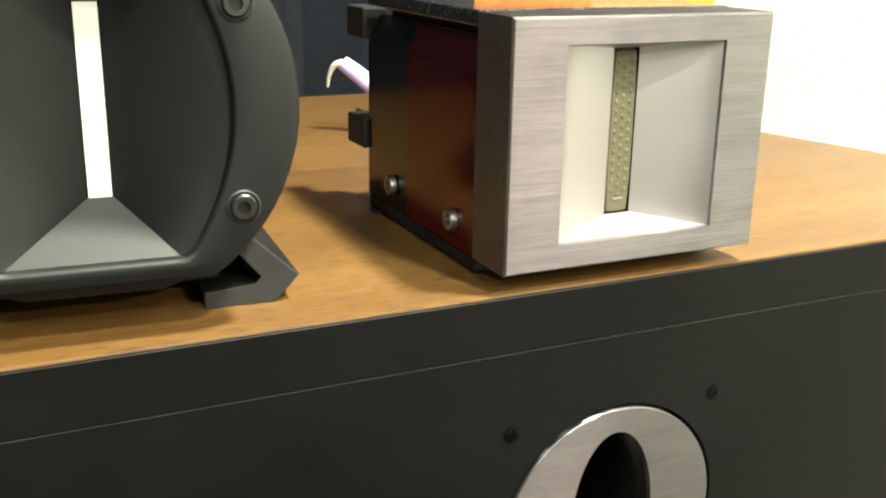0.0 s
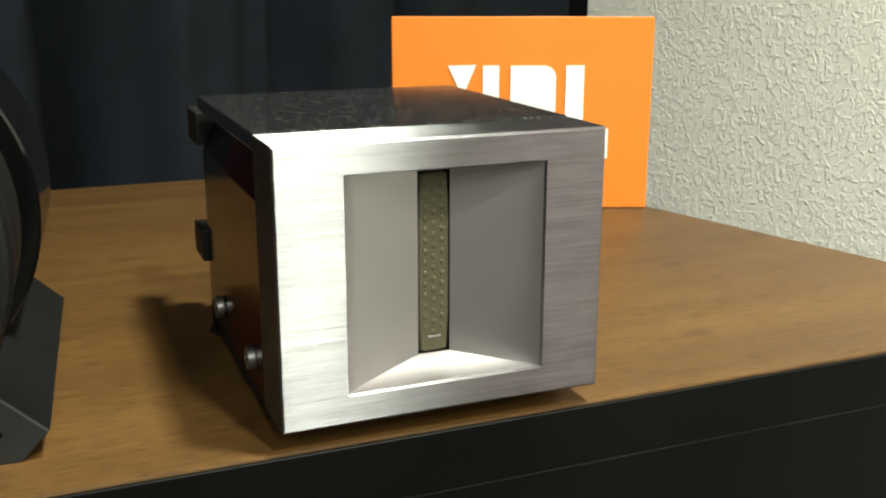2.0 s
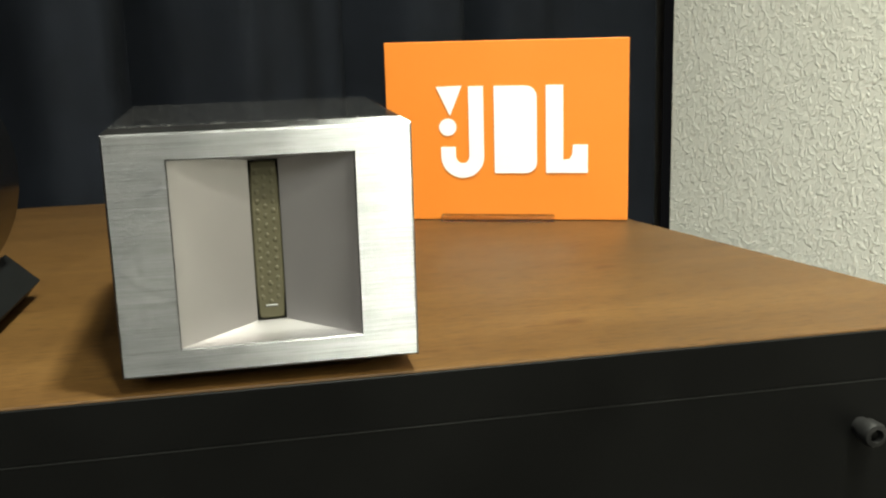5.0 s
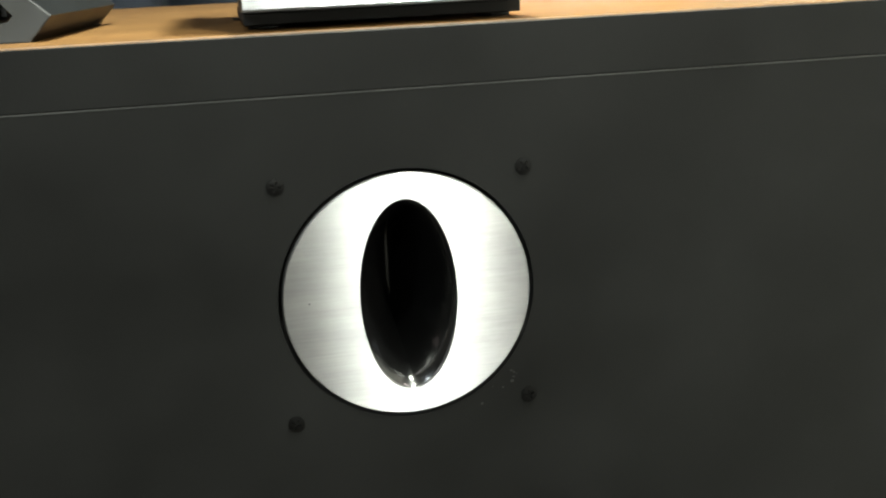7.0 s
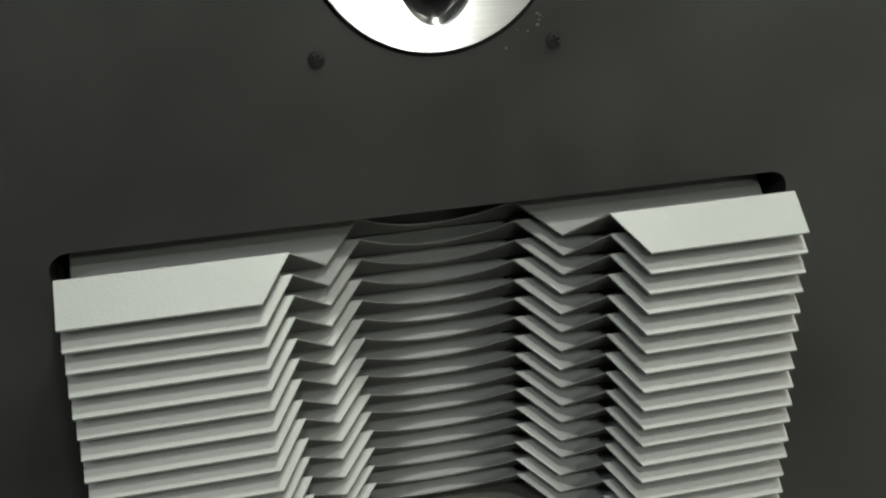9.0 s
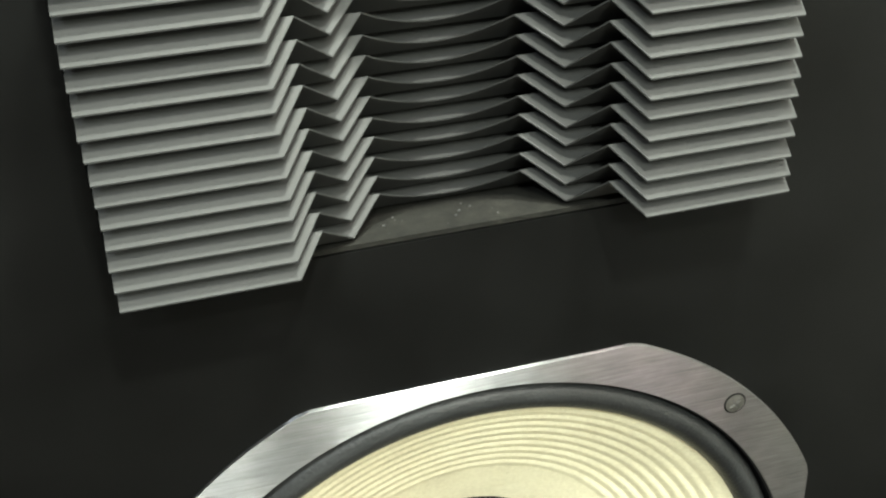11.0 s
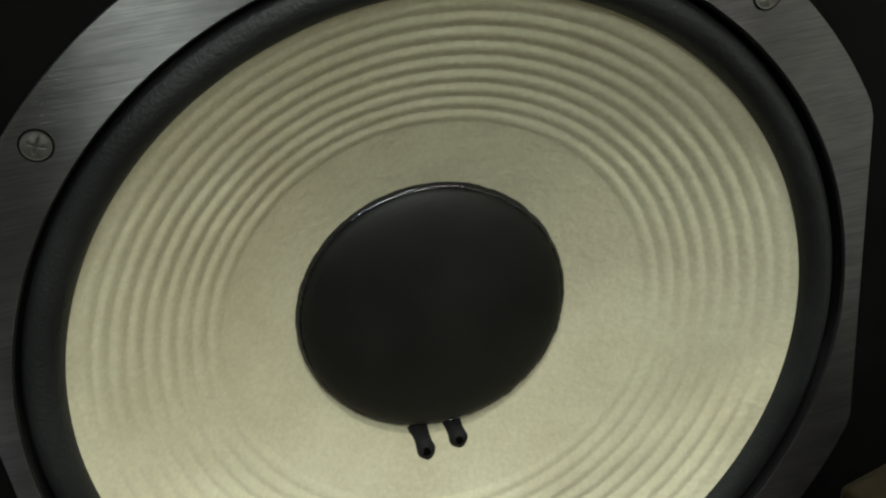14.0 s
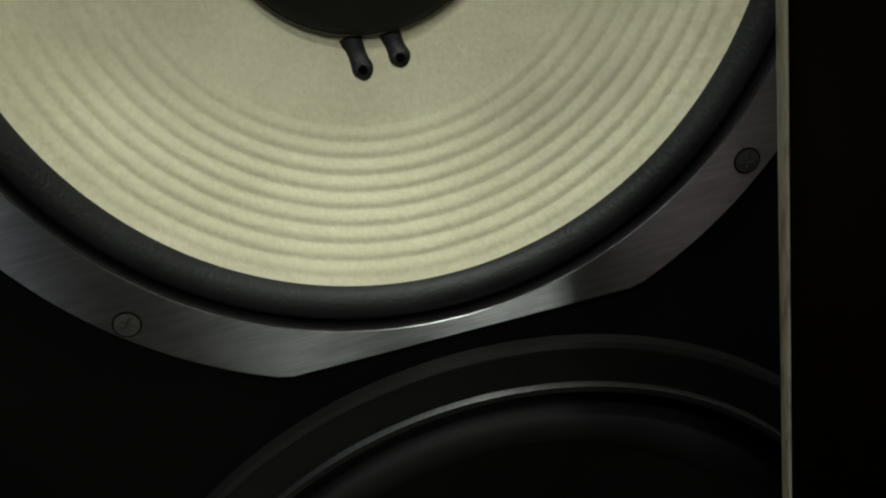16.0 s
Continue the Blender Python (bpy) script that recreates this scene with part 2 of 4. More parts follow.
PALE_SLOT = painted("off_white_slot", (0.62, 0.62, 0.57), 0.6, 0.08)
TOP_WOOD = wood("walnut_veneer", (0.060, 0.0288, 0.0068), (0.091, 0.0442, 0.0110), (0.124, 0.0635, 0.0172), rough=0.46, spec=0.4)
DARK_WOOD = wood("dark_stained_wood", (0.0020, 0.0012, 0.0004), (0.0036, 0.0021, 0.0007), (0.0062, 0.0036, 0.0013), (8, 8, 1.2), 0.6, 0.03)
PALE_EDGE = wood("worn_pale_edge", (0.21, 0.19, 0.135), (0.28, 0.25, 0.18), (0.35, 0.32, 0.23), (10, 10, 1))
ORANGE = painted("orange_card", (0.68, 0.195, 0.018), 0.5, 0.04, 700, 0.00002)
WHITE = painted("white_print", (0.80, 0.80, 0.78), 0.55, 0.03, 700, 0.00002)
CURTAIN = painted("dark_blue_grey_curtain", (0.016, 0.0195, 0.0275), 0.85, 0.25, 1600, 0.0003, 0, 0.2)
LAVENDER = painted("lavender_sleeve", (0.45, 0.38, 0.75), 0.4, 0.15)
ACRYLIC = clear_acrylic()
WALLPAPER = wallpaper()
CEILING = painted("white_ceiling_paint", (0.33, 0.33, 0.32), 0.8, 0.05)
ROOM_WALL = painted("cream_wall_paint", (0.27, 0.255, 0.235), 0.8, 0.08)
FLOOR_WOOD = wood("dark_floor_boards", (0.040, 0.033, 0.026), (0.062, 0.052, 0.042), (0.085, 0.072, 0.060))


# ---- mesh helpers ----
def part(name, bm, material, parent=None, label="", smooth=None):
    me = bpy.data.meshes.new(name)
    bmesh.ops.recalc_face_normals(bm, faces=bm.faces)
    if smooth is not None:
        for f in bm.faces:
            f.smooth = True
        for e in bm.edges:
            if len(e.link_faces) == 2 and e.calc_face_angle(0) > radians(smooth):
                e.smooth = False
    bm.to_mesh(me)
    bm.free()
    me.materials.append(material)
    ob = new(name, me)
    if parent:
        ob.parent = parent
    if label:
        tagged(ob, label)
    return ob


def thing(name, label, category, at=(0, 0, 0), group="", kind=""):
    ob = new(name)
    ob.location = at
    ob.empty_display_size = 0.02
    return tagged(ob, label, category, group, kind)


def add_box(bm, x0, x1, y0, y1, z0, z1, bevel=0.0, segments=2):
    made = bmesh.ops.create_cube(bm, size=1.0)["verts"]
    for v in made:
        v.co = Vector(((x0 + x1) / 2 + v.co.x * (x1 - x0), (y0 + y1) / 2 + v.co.y * (y1 - y0), (z0 + z1) / 2 + v.co.z * (z1 - z0)))
    if bevel:
        edges = list({e for v in made for e in v.link_edges})
        bmesh.ops.bevel(bm, geom=edges, offset=bevel, segments=segments, profile=0.5, affect="EDGES")


def boxed(x0, x1, y0, y1, z0, z1, bevel=0.0, segments=2):
    bm = bmesh.new()
    add_box(bm, x0, x1, y0, y1, z0, z1, bevel, segments)
    return bm


def bridge(bm, a, b, closed=True):
    n = len(a)
    for i in range(n if closed else n - 1):
        j = (i + 1) % n
        bm.faces.new((a[i], a[j], b[j], b[i]))


def lathe(profile, cx, cz, steps=96, cap_first=False, cap_last=False):
    """Turns (radius, y) pairs round the axis along y through (cx, cz)."""
    bm = bmesh.new()
    rings = []
    for r, y in profile:
        if r < 1e-6:
            rings.append([bm.verts.new((cx, y, cz))])
            continue
        rings.append([bm.verts.new((cx + r * math.cos(2 * math.pi * k / steps), y, cz + r * math.sin(2 * math.pi * k / steps))) for k in range(steps)])
    for a, b in zip(rings, rings[1:]):
        if len(a) == 1:
            for i in range(steps):
                bm.faces.new((a[0], b[i], b[(i + 1) % steps]))
        elif len(b) == 1:
            for i in range(steps):
                bm.faces.new((b[0], a[(i + 1) % steps], a[i]))
        else:
            bridge(bm, a, b)
    if cap_first:
        bm.faces.new(rings[0])
    if cap_last:
        bm.faces.new(rings[-1])
    return bm


def loft(loops, cap_first=False, cap_last=False):
    """Skins a row of loops that have as many points each."""
    bm = bmesh.new()
    rings = [[bm.verts.new(p) for p in loop] for loop in loops]
    for a, b in zip(rings, rings[1:]):
        bridge(bm, a, b)
    if cap_first:
        bm.faces.new(rings[0])
    if cap_last:
        bm.faces.new(rings[-1])
    return bm


def prism(points, y0, y1, bevel=0.0):
    """A slab whose outline in x and z is given, from y0 (front) to y1."""
    bm = bmesh.new()
    a = [bm.verts.new((x, y0, z)) for x, z in points]
    b = [bm.verts.new((x, y1, z)) for x, z in points]
    front = bm.faces.new(a)
    bm.faces.new(b)
    bridge(bm, a, b)
    if bevel:
        bmesh.ops.bevel(bm, geom=list(front.edges), offset=bevel, segments=2, profile=0.5, affect="EDGES")
    return bm


def slab_with_hole(outer, inner, y0, y1, chamfer=0.0):
    """A slab between two loops with as many points each, in x and z."""
    def ring(pts, y, scale=1.0):
        cx, cz = sum(p[0] for p in pts) / len(pts), sum(p[1] for p in pts) / len(pts)
        return [(cx + (x - cx) * scale, y, cz + (z - cz) * scale) for x, z in pts]
    c = chamfer
    size = max(abs(p[0] - outer[0][0]) for p in outer) / 2 or 1
    k = 1 - c / size
    bm = loft([ring(inner, y1), ring(inner, y0 + c), ring(inner, y0, 1 + c / size), ring(outer, y0, k), ring(outer, y0 + c), ring(outer, y1)])
    return bm


def screw(name, at, r, material, parent, label="", out=(0, -1, 0), turn=20.0, dome=0.25):
    """A cross-head screw whose head looks along out; the cross is a sunken piece of the same mesh."""
    bm = bmesh.new()
    n = 24
    arm = {0: 0.66, 1: 0.50, 5: 0.50}
    prof = [(r * 0.98, 0.0), (r, -r * 0.12), (r * 0.9, -r * dome), (r * 0.72, -r * (dome + 0.05))]
    rings = [[bm.verts.new((q * math.cos(2 * math.pi * k / n), y, q * math.sin(2 * math.pi * k / n))) for k in range(n)] for q, y in prof]
    for a, b in zip(rings, rings[1:]):
        bridge(bm, a, b)
    inner = []
    for k in range(n):
        q = r * arm.get(k % 6, 0.22)
        inner.append(bm.verts.new((q * math.cos(2 * math.pi * k / n), -r * (dome + 0.06 - 0.03 * (q > 0.4 * r)), q * math.sin(2 * math.pi * k / n))))
    bridge(bm, rings[-1], inner)
    deep = [bm.verts.new((v.co.x * 0.75, r * 0.35, v.co.z * 0.75)) for v in inner]
    bridge(bm, inner, deep)
    bm.faces.new(deep)
    q = Vector((0, -1, 0)).rotation_difference(Vector(out)).to_matrix().to_4x4()
    bm.transform(Matrix.Translation(at) @ q @ pose(0, 0, 0, 0, turn, 0))
    return part(name, bm, material, parent, label, smooth=35)


def tube(points, r, steps=10):
    """A round tube along a row of points."""
    bm = bmesh.new()
    pts = [Vector(p) for p in points]
    rings = []
    for i, p in enumerate(pts):
        d = (pts[min(i + 1, len(pts) - 1)] - pts[max(i - 1, 0)]).normalized()
        u = d.orthogonal().normalized() if i == 0 else (u - d * u.dot(d)).normalized()
        w = d.cross(u)
        rr = r[i] if isinstance(r, (list, tuple)) else r
        rings.append([bm.verts.new(p + rr * (math.cos(2 * math.pi * k / steps) * u + math.sin(2 * math.pi * k / steps) * w)) for k in range(steps)])
    for a, b in zip(rings, rings[1:]):
        bridge(bm, a, b)
    bm.faces.new(rings[0])
    bm.faces.new(rings[-1])
    return bm


def curve_points(keys, n=40):
    """Catmull-Rom through the keys."""
    ks = [Vector(k) for k in keys]
    ks = [ks[0] * 2 - ks[1]] + ks + [ks[-1] * 2 - ks[-2]]
    out = []
    for i in range(n + 1):
        t = i / n * (len(ks) - 3)
        j = min(int(t), len(ks) - 4)
        u = t - j
        a, b, c, d = ks[j:j + 4]
        out.append(0.5 * ((2 * b) + (c - a) * u + (2 * a - 5 * b + 4 * c - d) * u * u + (3 * b - a - 3 * c + d) * u ** 3))
    return out


def circle_pts(cx, cz, r, n=96):
    return [(cx + r * math.cos(2 * math.pi * k / n), cz + r * math.sin(2 * math.pi * k / n)) for k in range(n)]


def rect_pts(x0, x1, z0, z1, n=96):
    """A rectangle walked as n points that start at its right side, so that it can be skinned to a circle."""
    cx, cz, hx, hz = (x0 + x1) / 2, (z0 + z1) / 2, (x1 - x0) / 2, (z1 - z0) / 2
    corner = [math.atan2(hz, hx), math.pi - math.atan2(hz, hx), math.pi + math.atan2(hz, hx), 2 * math.pi - math.atan2(hz, hx)]
    out = []
    angs = [2 * math.pi * k / n for k in range(n)]
    for c in corner:
        k = min(range(n), key=lambda i: abs(angs[i] - c))
        angs[k] = c
    for a in angs:
        c, s = math.cos(a), math.sin(a)
        k = min(hx / abs(c) if abs(c) > 1e-9 else 1e9, hz / abs(s) if abs(s) > 1e-9 else 1e9)
        out.append((cx + k * c, cz + k * s))
    return out


def rounded_pts(x0, x1, z0, z1, rad, n=96):
    """The same walk round a rectangle with rounded corners."""
    cx, cz, hx, hz = (x0 + x1) / 2, (z0 + z1) / 2, (x1 - x0) / 2, (z1 - z0) / 2
    out = []
    for x, z in rect_pts(x0, x1, z0, z1, n):
        dx, dz = abs(x - cx) - (hx - rad), abs(z - cz) - (hz - rad)
        if dx > 0 and dz > 0:
            k = rad / math.hypot(dx, dz)
            x, z = cx + math.copysign(hx - rad + dx * k, x - cx), cz + math.copysign(hz - rad + dz * k, z - cz)
        out.append((x, z))
    return out


# ---- the room ----
CORNER = Vector((0.463, 0.736))            # where the side wall meets the curtained wall
ALONG, ACROSS = Vector((0.347, -0.938)), Vector((-0.938, -0.347))   # along the side wall to the front, and away from it
EDGE_X, EDGE_LEAN = 0.2795, -0.277         # the cabinet's slanted side: x = EDGE_X + EDGE_LEAN * y


def room(a, b):
    """A place in the room, a metres along the side wall and b metres away from it."""
    return tuple(CORNER + ALONG * a + ACROSS * b)


def edge_x(y):
    return EDGE_X + EDGE_LEAN * y


def slab(name, corners, z0, z1, material, label, category):
    bm = bmesh.new()
    a = [bm.verts.new((x, y, z0)) for x, y in corners]
    b = [bm.verts.new((x, y, z1)) for x, y in corners]
    bm.faces.new(a)
    bm.faces.new(b)
    bridge(bm, a, b)
    return tagged(part(name, bm, material), label, category, "", "structure")


slab("wall_east", [room(0, 0), room(3.6, 0), room(3.6, -0.1), room(0, -0.1)], 0, 2.4, WALLPAPER, "cream embossed wallpaper on the side wall", "wall")
slab("wall_north", [room(-0.12, -0.1), room(-0.12, 3.3), room(-0.22, 3.3), room(-0.22, -0.1)], 0, 2.4, ROOM_WALL, "plain wall behind the curtain", "wall")
slab("wall_west", [room(-0.22, 3.2), room(3.6, 3.2), room(3.6, 3.3), room(-0.22, 3.3)], 0, 2.4, ROOM_WALL, "plain wall of the room", "wall")
slab("wall_south", [room(3.6, -0.1), room(3.7, -0.1), room(3.7, 3.3), room(3.6, 3.3)], 0, 2.4, ROOM_WALL, "plain wall of the room", "wall")
ALL = [room(-0.22, -0.1), room(3.7, -0.1), room(3.7, 3.3), room(-0.22, 3.3)]
slab("floor", ALL, -0.1, 0, FLOOR_WOOD, "dark brown wooden floor", "floor")
slab("ceiling", ALL, 2.4, 2.5, CEILING, "white painted ceiling", "ceiling")


def ceiling_lamp(at, sx, sy):
    t = thing("ceiling_light", "white ceiling light with a square metal rim", "ceiling light", at, "ceiling lights")
    hx, hy = sx / 2 + 0.02, sy / 2 + 0.02
    bm = bmesh.new()
    for x0, x1, y0, y1 in ((-hx, hx, -hy, -hy + 0.016), (-hx, hx, hy - 0.016, hy), (-hx, -hx + 0.016, -hy + 0.016, hy - 0.016), (hx - 0.016, hx, -hy + 0.016, hy - 0.016)):
        add_box(bm, x0, x1, y0, y1, -0.05, 0.0)
    part("rim", bm, CEILING, t)
    part("back_plate", boxed(-hx + 0.017, hx - 0.017, -hy + 0.017, hy - 0.017, -0.012, -0.001), CEILING, t)


ceiling_lamp((0.262, -0.20, 2.4), 0.10, 0.10)
ceiling_lamp((0.185, -0.78, 2.4), 0.10, 0.10)
ceiling_lamp((-0.22, -1.60, 2.4), 0.16, 0.16)
ceiling_lamp((-1.00, -1.20, 2.4), 0.16, 0.16)
ceiling_lamp((0.55, -2.40, 2.4), 0.22, 0.22)
# fixture made up to house the added warm fill lamp
ceiling_lamp((0.80, -0.95, 2.4), 0.30, 0.30)


def curtain():
    bm = bmesh.new()
    rows, cols = 8, 720
    grid = []
    for j in range(rows + 1):
        z = 0.02 + 2.3 * j / rows
        line = []
        for i in range(cols + 1):
            b = 0.004 + 2.4 * i / cols
            p = b / 0.135 + 0.22 * math.sin(b * 7) + 0.10 * math.sin(b * 19 + 1)
            u = abs(2 * (p - math.floor(p)) - 1)
            fold = 0.070 * (1 - u ** 2.2) + 0.006 * math.sin(b * 50 + 2) + 0.004 * math.sin(b * 117)
            x, y = room(-0.050 + (fold - 0.030) * min(1, max(0, (b - 0.10) * 7)) + 0.030 + 0.004 * math.sin(z * 3 + b * 11), b)
            line.append(bm.verts.new((x, y, z)))
        grid.append(line)
    for a, b in zip(grid, grid[1:]):
        for i in range(cols):
            bm.faces.new((a[i], a[i + 1], b[i + 1], b[i]))
    bmesh.ops.solidify(bm, geom=list(bm.faces), thickness=0.002)
    t = thing("curtain", "dark blue-grey curtain hanging in deep folds", "curtain", (0, 0, 0))
    part("cloth", bm, CURTAIN, t, smooth=60)
    part("curtain_rail", tube([(*room(-0.02, 0.01), 2.335), (*room(-0.02, 2.5), 2.335)], 0.012), STEEL, t)


curtain()

# ---- the large loudspeaker ----
FX, FZ, FR = 0.0, 1.1607, 0.0423            # slot tweeter's disc
LX0, LX1, LZ0, LZ1 = -0.1358, 0.1370, 0.9155, 1.0618   # lens opening
MX, MZ = 0.0043, 0.6662                     # pale woofer
NX, NZ, NR = 0.0005, 0.2740, 0.2065         # black woofer
CAB_L, CAB_B = -0.300, 0.399
SEAM = 1.2300

speaker = thing("loudspeaker", "tall studio loudspeaker with charcoal front and walnut top", "loudspeaker", (0, 0, 0))


def top_panel():
    bm = bmesh.new()
    out = [(CAB_L, 0.0015), (edge_x(0.0015) - 0.001, 0.0015), (edge_x(CAB_B) - 0.001, CAB_B), (CAB_L, CAB_B)]
    a = [bm.verts.new((x, y, SEAM + 0.0004)) for x, y in out]
    b = [bm.verts.new((x, y, TOP)) for x, y in out]
    bm.faces.new(a)
    top = bm.faces.new(b)
    bridge(bm, a, b)
    bmesh.ops.bevel(bm, geom=list(top.edges), offset=0.0009, segments=2, profile=0.5, affect="EDGES")
    part("top_panel", bm, TOP_WOOD, speaker, "brown walnut veneer top", smooth=40)
    part("top_edging", boxed(CAB_L, edge_x(0) - 0.002, -0.0002, 0.0013, SEAM + 0.0004, TOP - 0.0008, 0.0003, 1), BAFFLE, speaker, "charcoal painted front edge of the top")


def baffle():
    """The front board in strips, with real openings for the drivers."""
    right = edge_x(0) - 0.002
    bm = bmesh.new()

    def framed(x0, x1, z0, z1, hole):
        o = rect_pts(x0, x1, z0, z1, len(hole))
        ring = [bm.verts.new((x, 0, z)) for x, z in o], [bm.verts.new((x, 0, z)) for x, z in hole], [bm.verts.new((x, 0.022, z)) for x, z in hole], [bm.verts.new((x, 0.022, z)) for x, z in o]
        for a, b in zip(ring, ring[1:]):
            bridge(bm, a, b)
        bridge(bm, ring[3], ring[0])

    half = 0.06
    framed(FX - half, FX + half, FZ - half, FZ + half, circle_pts(FX, FZ, 0.0437))
    framed(CAB_L, right, 0.905, 1.075, rounded_pts(LX0, LX1, LZ0, LZ1, 0.007, 720))
    framed(CAB_L, right, 0.483, 0.905, circle_pts(MX, MZ, 0.1745))
    framed(CAB_L, right, 0.03, 0.483, circle_pts(NX, NZ, 0.176))
    add_box(bm, CAB_L, FX - half, 0, 0.022, FZ - half, FZ + half)
    add_box(bm, FX + half, right, 0, 0.022, FZ - half, FZ + half)
    add_box(bm, CAB_L, right, 0, 0.022, FZ + half, SEAM - 0.0002)
    add_box(bm, CAB_L, right, 0, 0.022, 1.075, FZ - half)
    bmesh.ops.remove_doubles(bm, verts=bm.verts, dist=0.00002)
    return part("baffle", bm, BAFFLE, speaker, "charcoal painted front board")


top_panel()
part("seam_line", boxed(CAB_L, edge_x(0) - 0.002, -0.0001, 0.0012, SEAM - 0.0001, SEAM + 0.0003), SEAM_GREY, speaker, "thin grey glue line under the top")
front = baffle()
part("side_panel", boxed(CAB_L, CAB_L + 0.02, 0.023, CAB_B - 0.02, 0.03, SEAM - 0.0002), TOP_WOOD, speaker)


def right_side():
    bm = bmesh.new()
    c = [(edge_x(0.023) - 0.022, 0.023), (edge_x(0.023) - 0.002, 0.023), (edge_x(CAB_B) - 0.002, CAB_B - 0.02), (edge_x(CAB_B) - 0.022, CAB_B - 0.02)]
    a = [bm.verts.new((x, y, 0.03)) for x, y in c]
    b = [bm.verts.new((x, y, SEAM - 0.0002)) for x, y in c]
    bm.faces.new(a)
    bm.faces.new(b)
    bridge(bm, a, b)
    part("side_panel", bm, TOP_WOOD, speaker)


right_side()
part("back_panel", boxed(CAB_L, edge_x(CAB_B) - 0.002, CAB_B - 0.019, CAB_B, 0.03, SEAM - 0.0002), BLACK, speaker)
part("plinth", boxed(CAB_L + 0.02, edge_x(0.1) - 0.09, 0.02, CAB_B - 0.03, 0.0, 0.0295), BLACK, speaker)


def slot_tweeter():
    rim = slab_with_hole(circle_pts(FX, FZ, FR), [(FX + 0.0165 * math.cos(2 * math.pi * k / 96), FZ + 0.0333 * math.sin(2 * math.pi * k / 96)) for k in range(96)], -0.0006, 0.006, 0.0004)
    disc = part("slot_tweeter", rim, ALU_DISC, speaker, "round brushed aluminium tweeter face with an oval slot", smooth=30)

    def oval(a, b, y, sharp=1.0):
        out = []
        for k in range(64):
            c = math.cos(2 * math.pi * k / 64)
            out.append((FX + a * math.copysign(abs(c) ** sharp, c), y, FZ + b * math.sin(2 * math.pi * k / 64)))
        return out
    rings = []
    for k in range(15):
        u = k / 14
        y = 0.0012 + 0.0468 * u ** 1.3
        rings.append(oval(0.01655 * (1 - u) ** 1.25 + 0.0005, 0.03335 - 0.0150 * u ** 0.8, y, 1.0 + 1.1 * u))
    part("horn_throat", loft(rings, cap_last=True), SLOT_GLOSS, disc, "glossy black slot horn", smooth=80)
    part("recess_ring", lathe([(0.0436, 0.001), (0.0436, 0.012), (0.030, 0.012), (0.030, 0.0065)], FX, FZ), BLACK, disc, smooth=40)
    for sx, sz, k in ((-1, 1, 15), (1, 1, 40), (1, -1, 70), (-1, -1, 25)):
        screw("screw", (FX + sx * 0.0412, -0.0002, FZ + sz * 0.0412), 0.0028, DARK_STEEL, disc, "blackened cross-head screw", turn=k, dome=0.12)


slot_tweeter()


def scuffs():
    """Small pale rubbed spots by the disc's rim, and a dark pit in its face."""
    bm = bmesh.new()
    for _ in range(9):
        a, rr = radians(random.uniform(-62, -40)), random.uniform(0.0455, 0.0505)
        x, z, r = FX + rr * math.cos(a), FZ + rr * math.sin(a), random.uniform(0.0002, 0.0007)
        loop = [bm.verts.new((x + r * random.uniform(0.6, 1.2) * math.cos(k * math.pi / 4), -0.0001, z + r * random.uniform(0.4, 1.1) * math.sin(k * math.pi / 4))) for k in range(8)]
        bm.faces.new(loop)
    tagged(part("scuff_marks", bm, SEAM_GREY, speaker, "pale rubbed spots in the paint"), kind="stuff")
    part("pit", lathe([(0.0, -0.0008), (0.0003, -0.00075), (0.0004, -0.0005)], FX - 0.0335, FZ + 0.001, 12), DARK_STEEL, speaker)


scuffs()


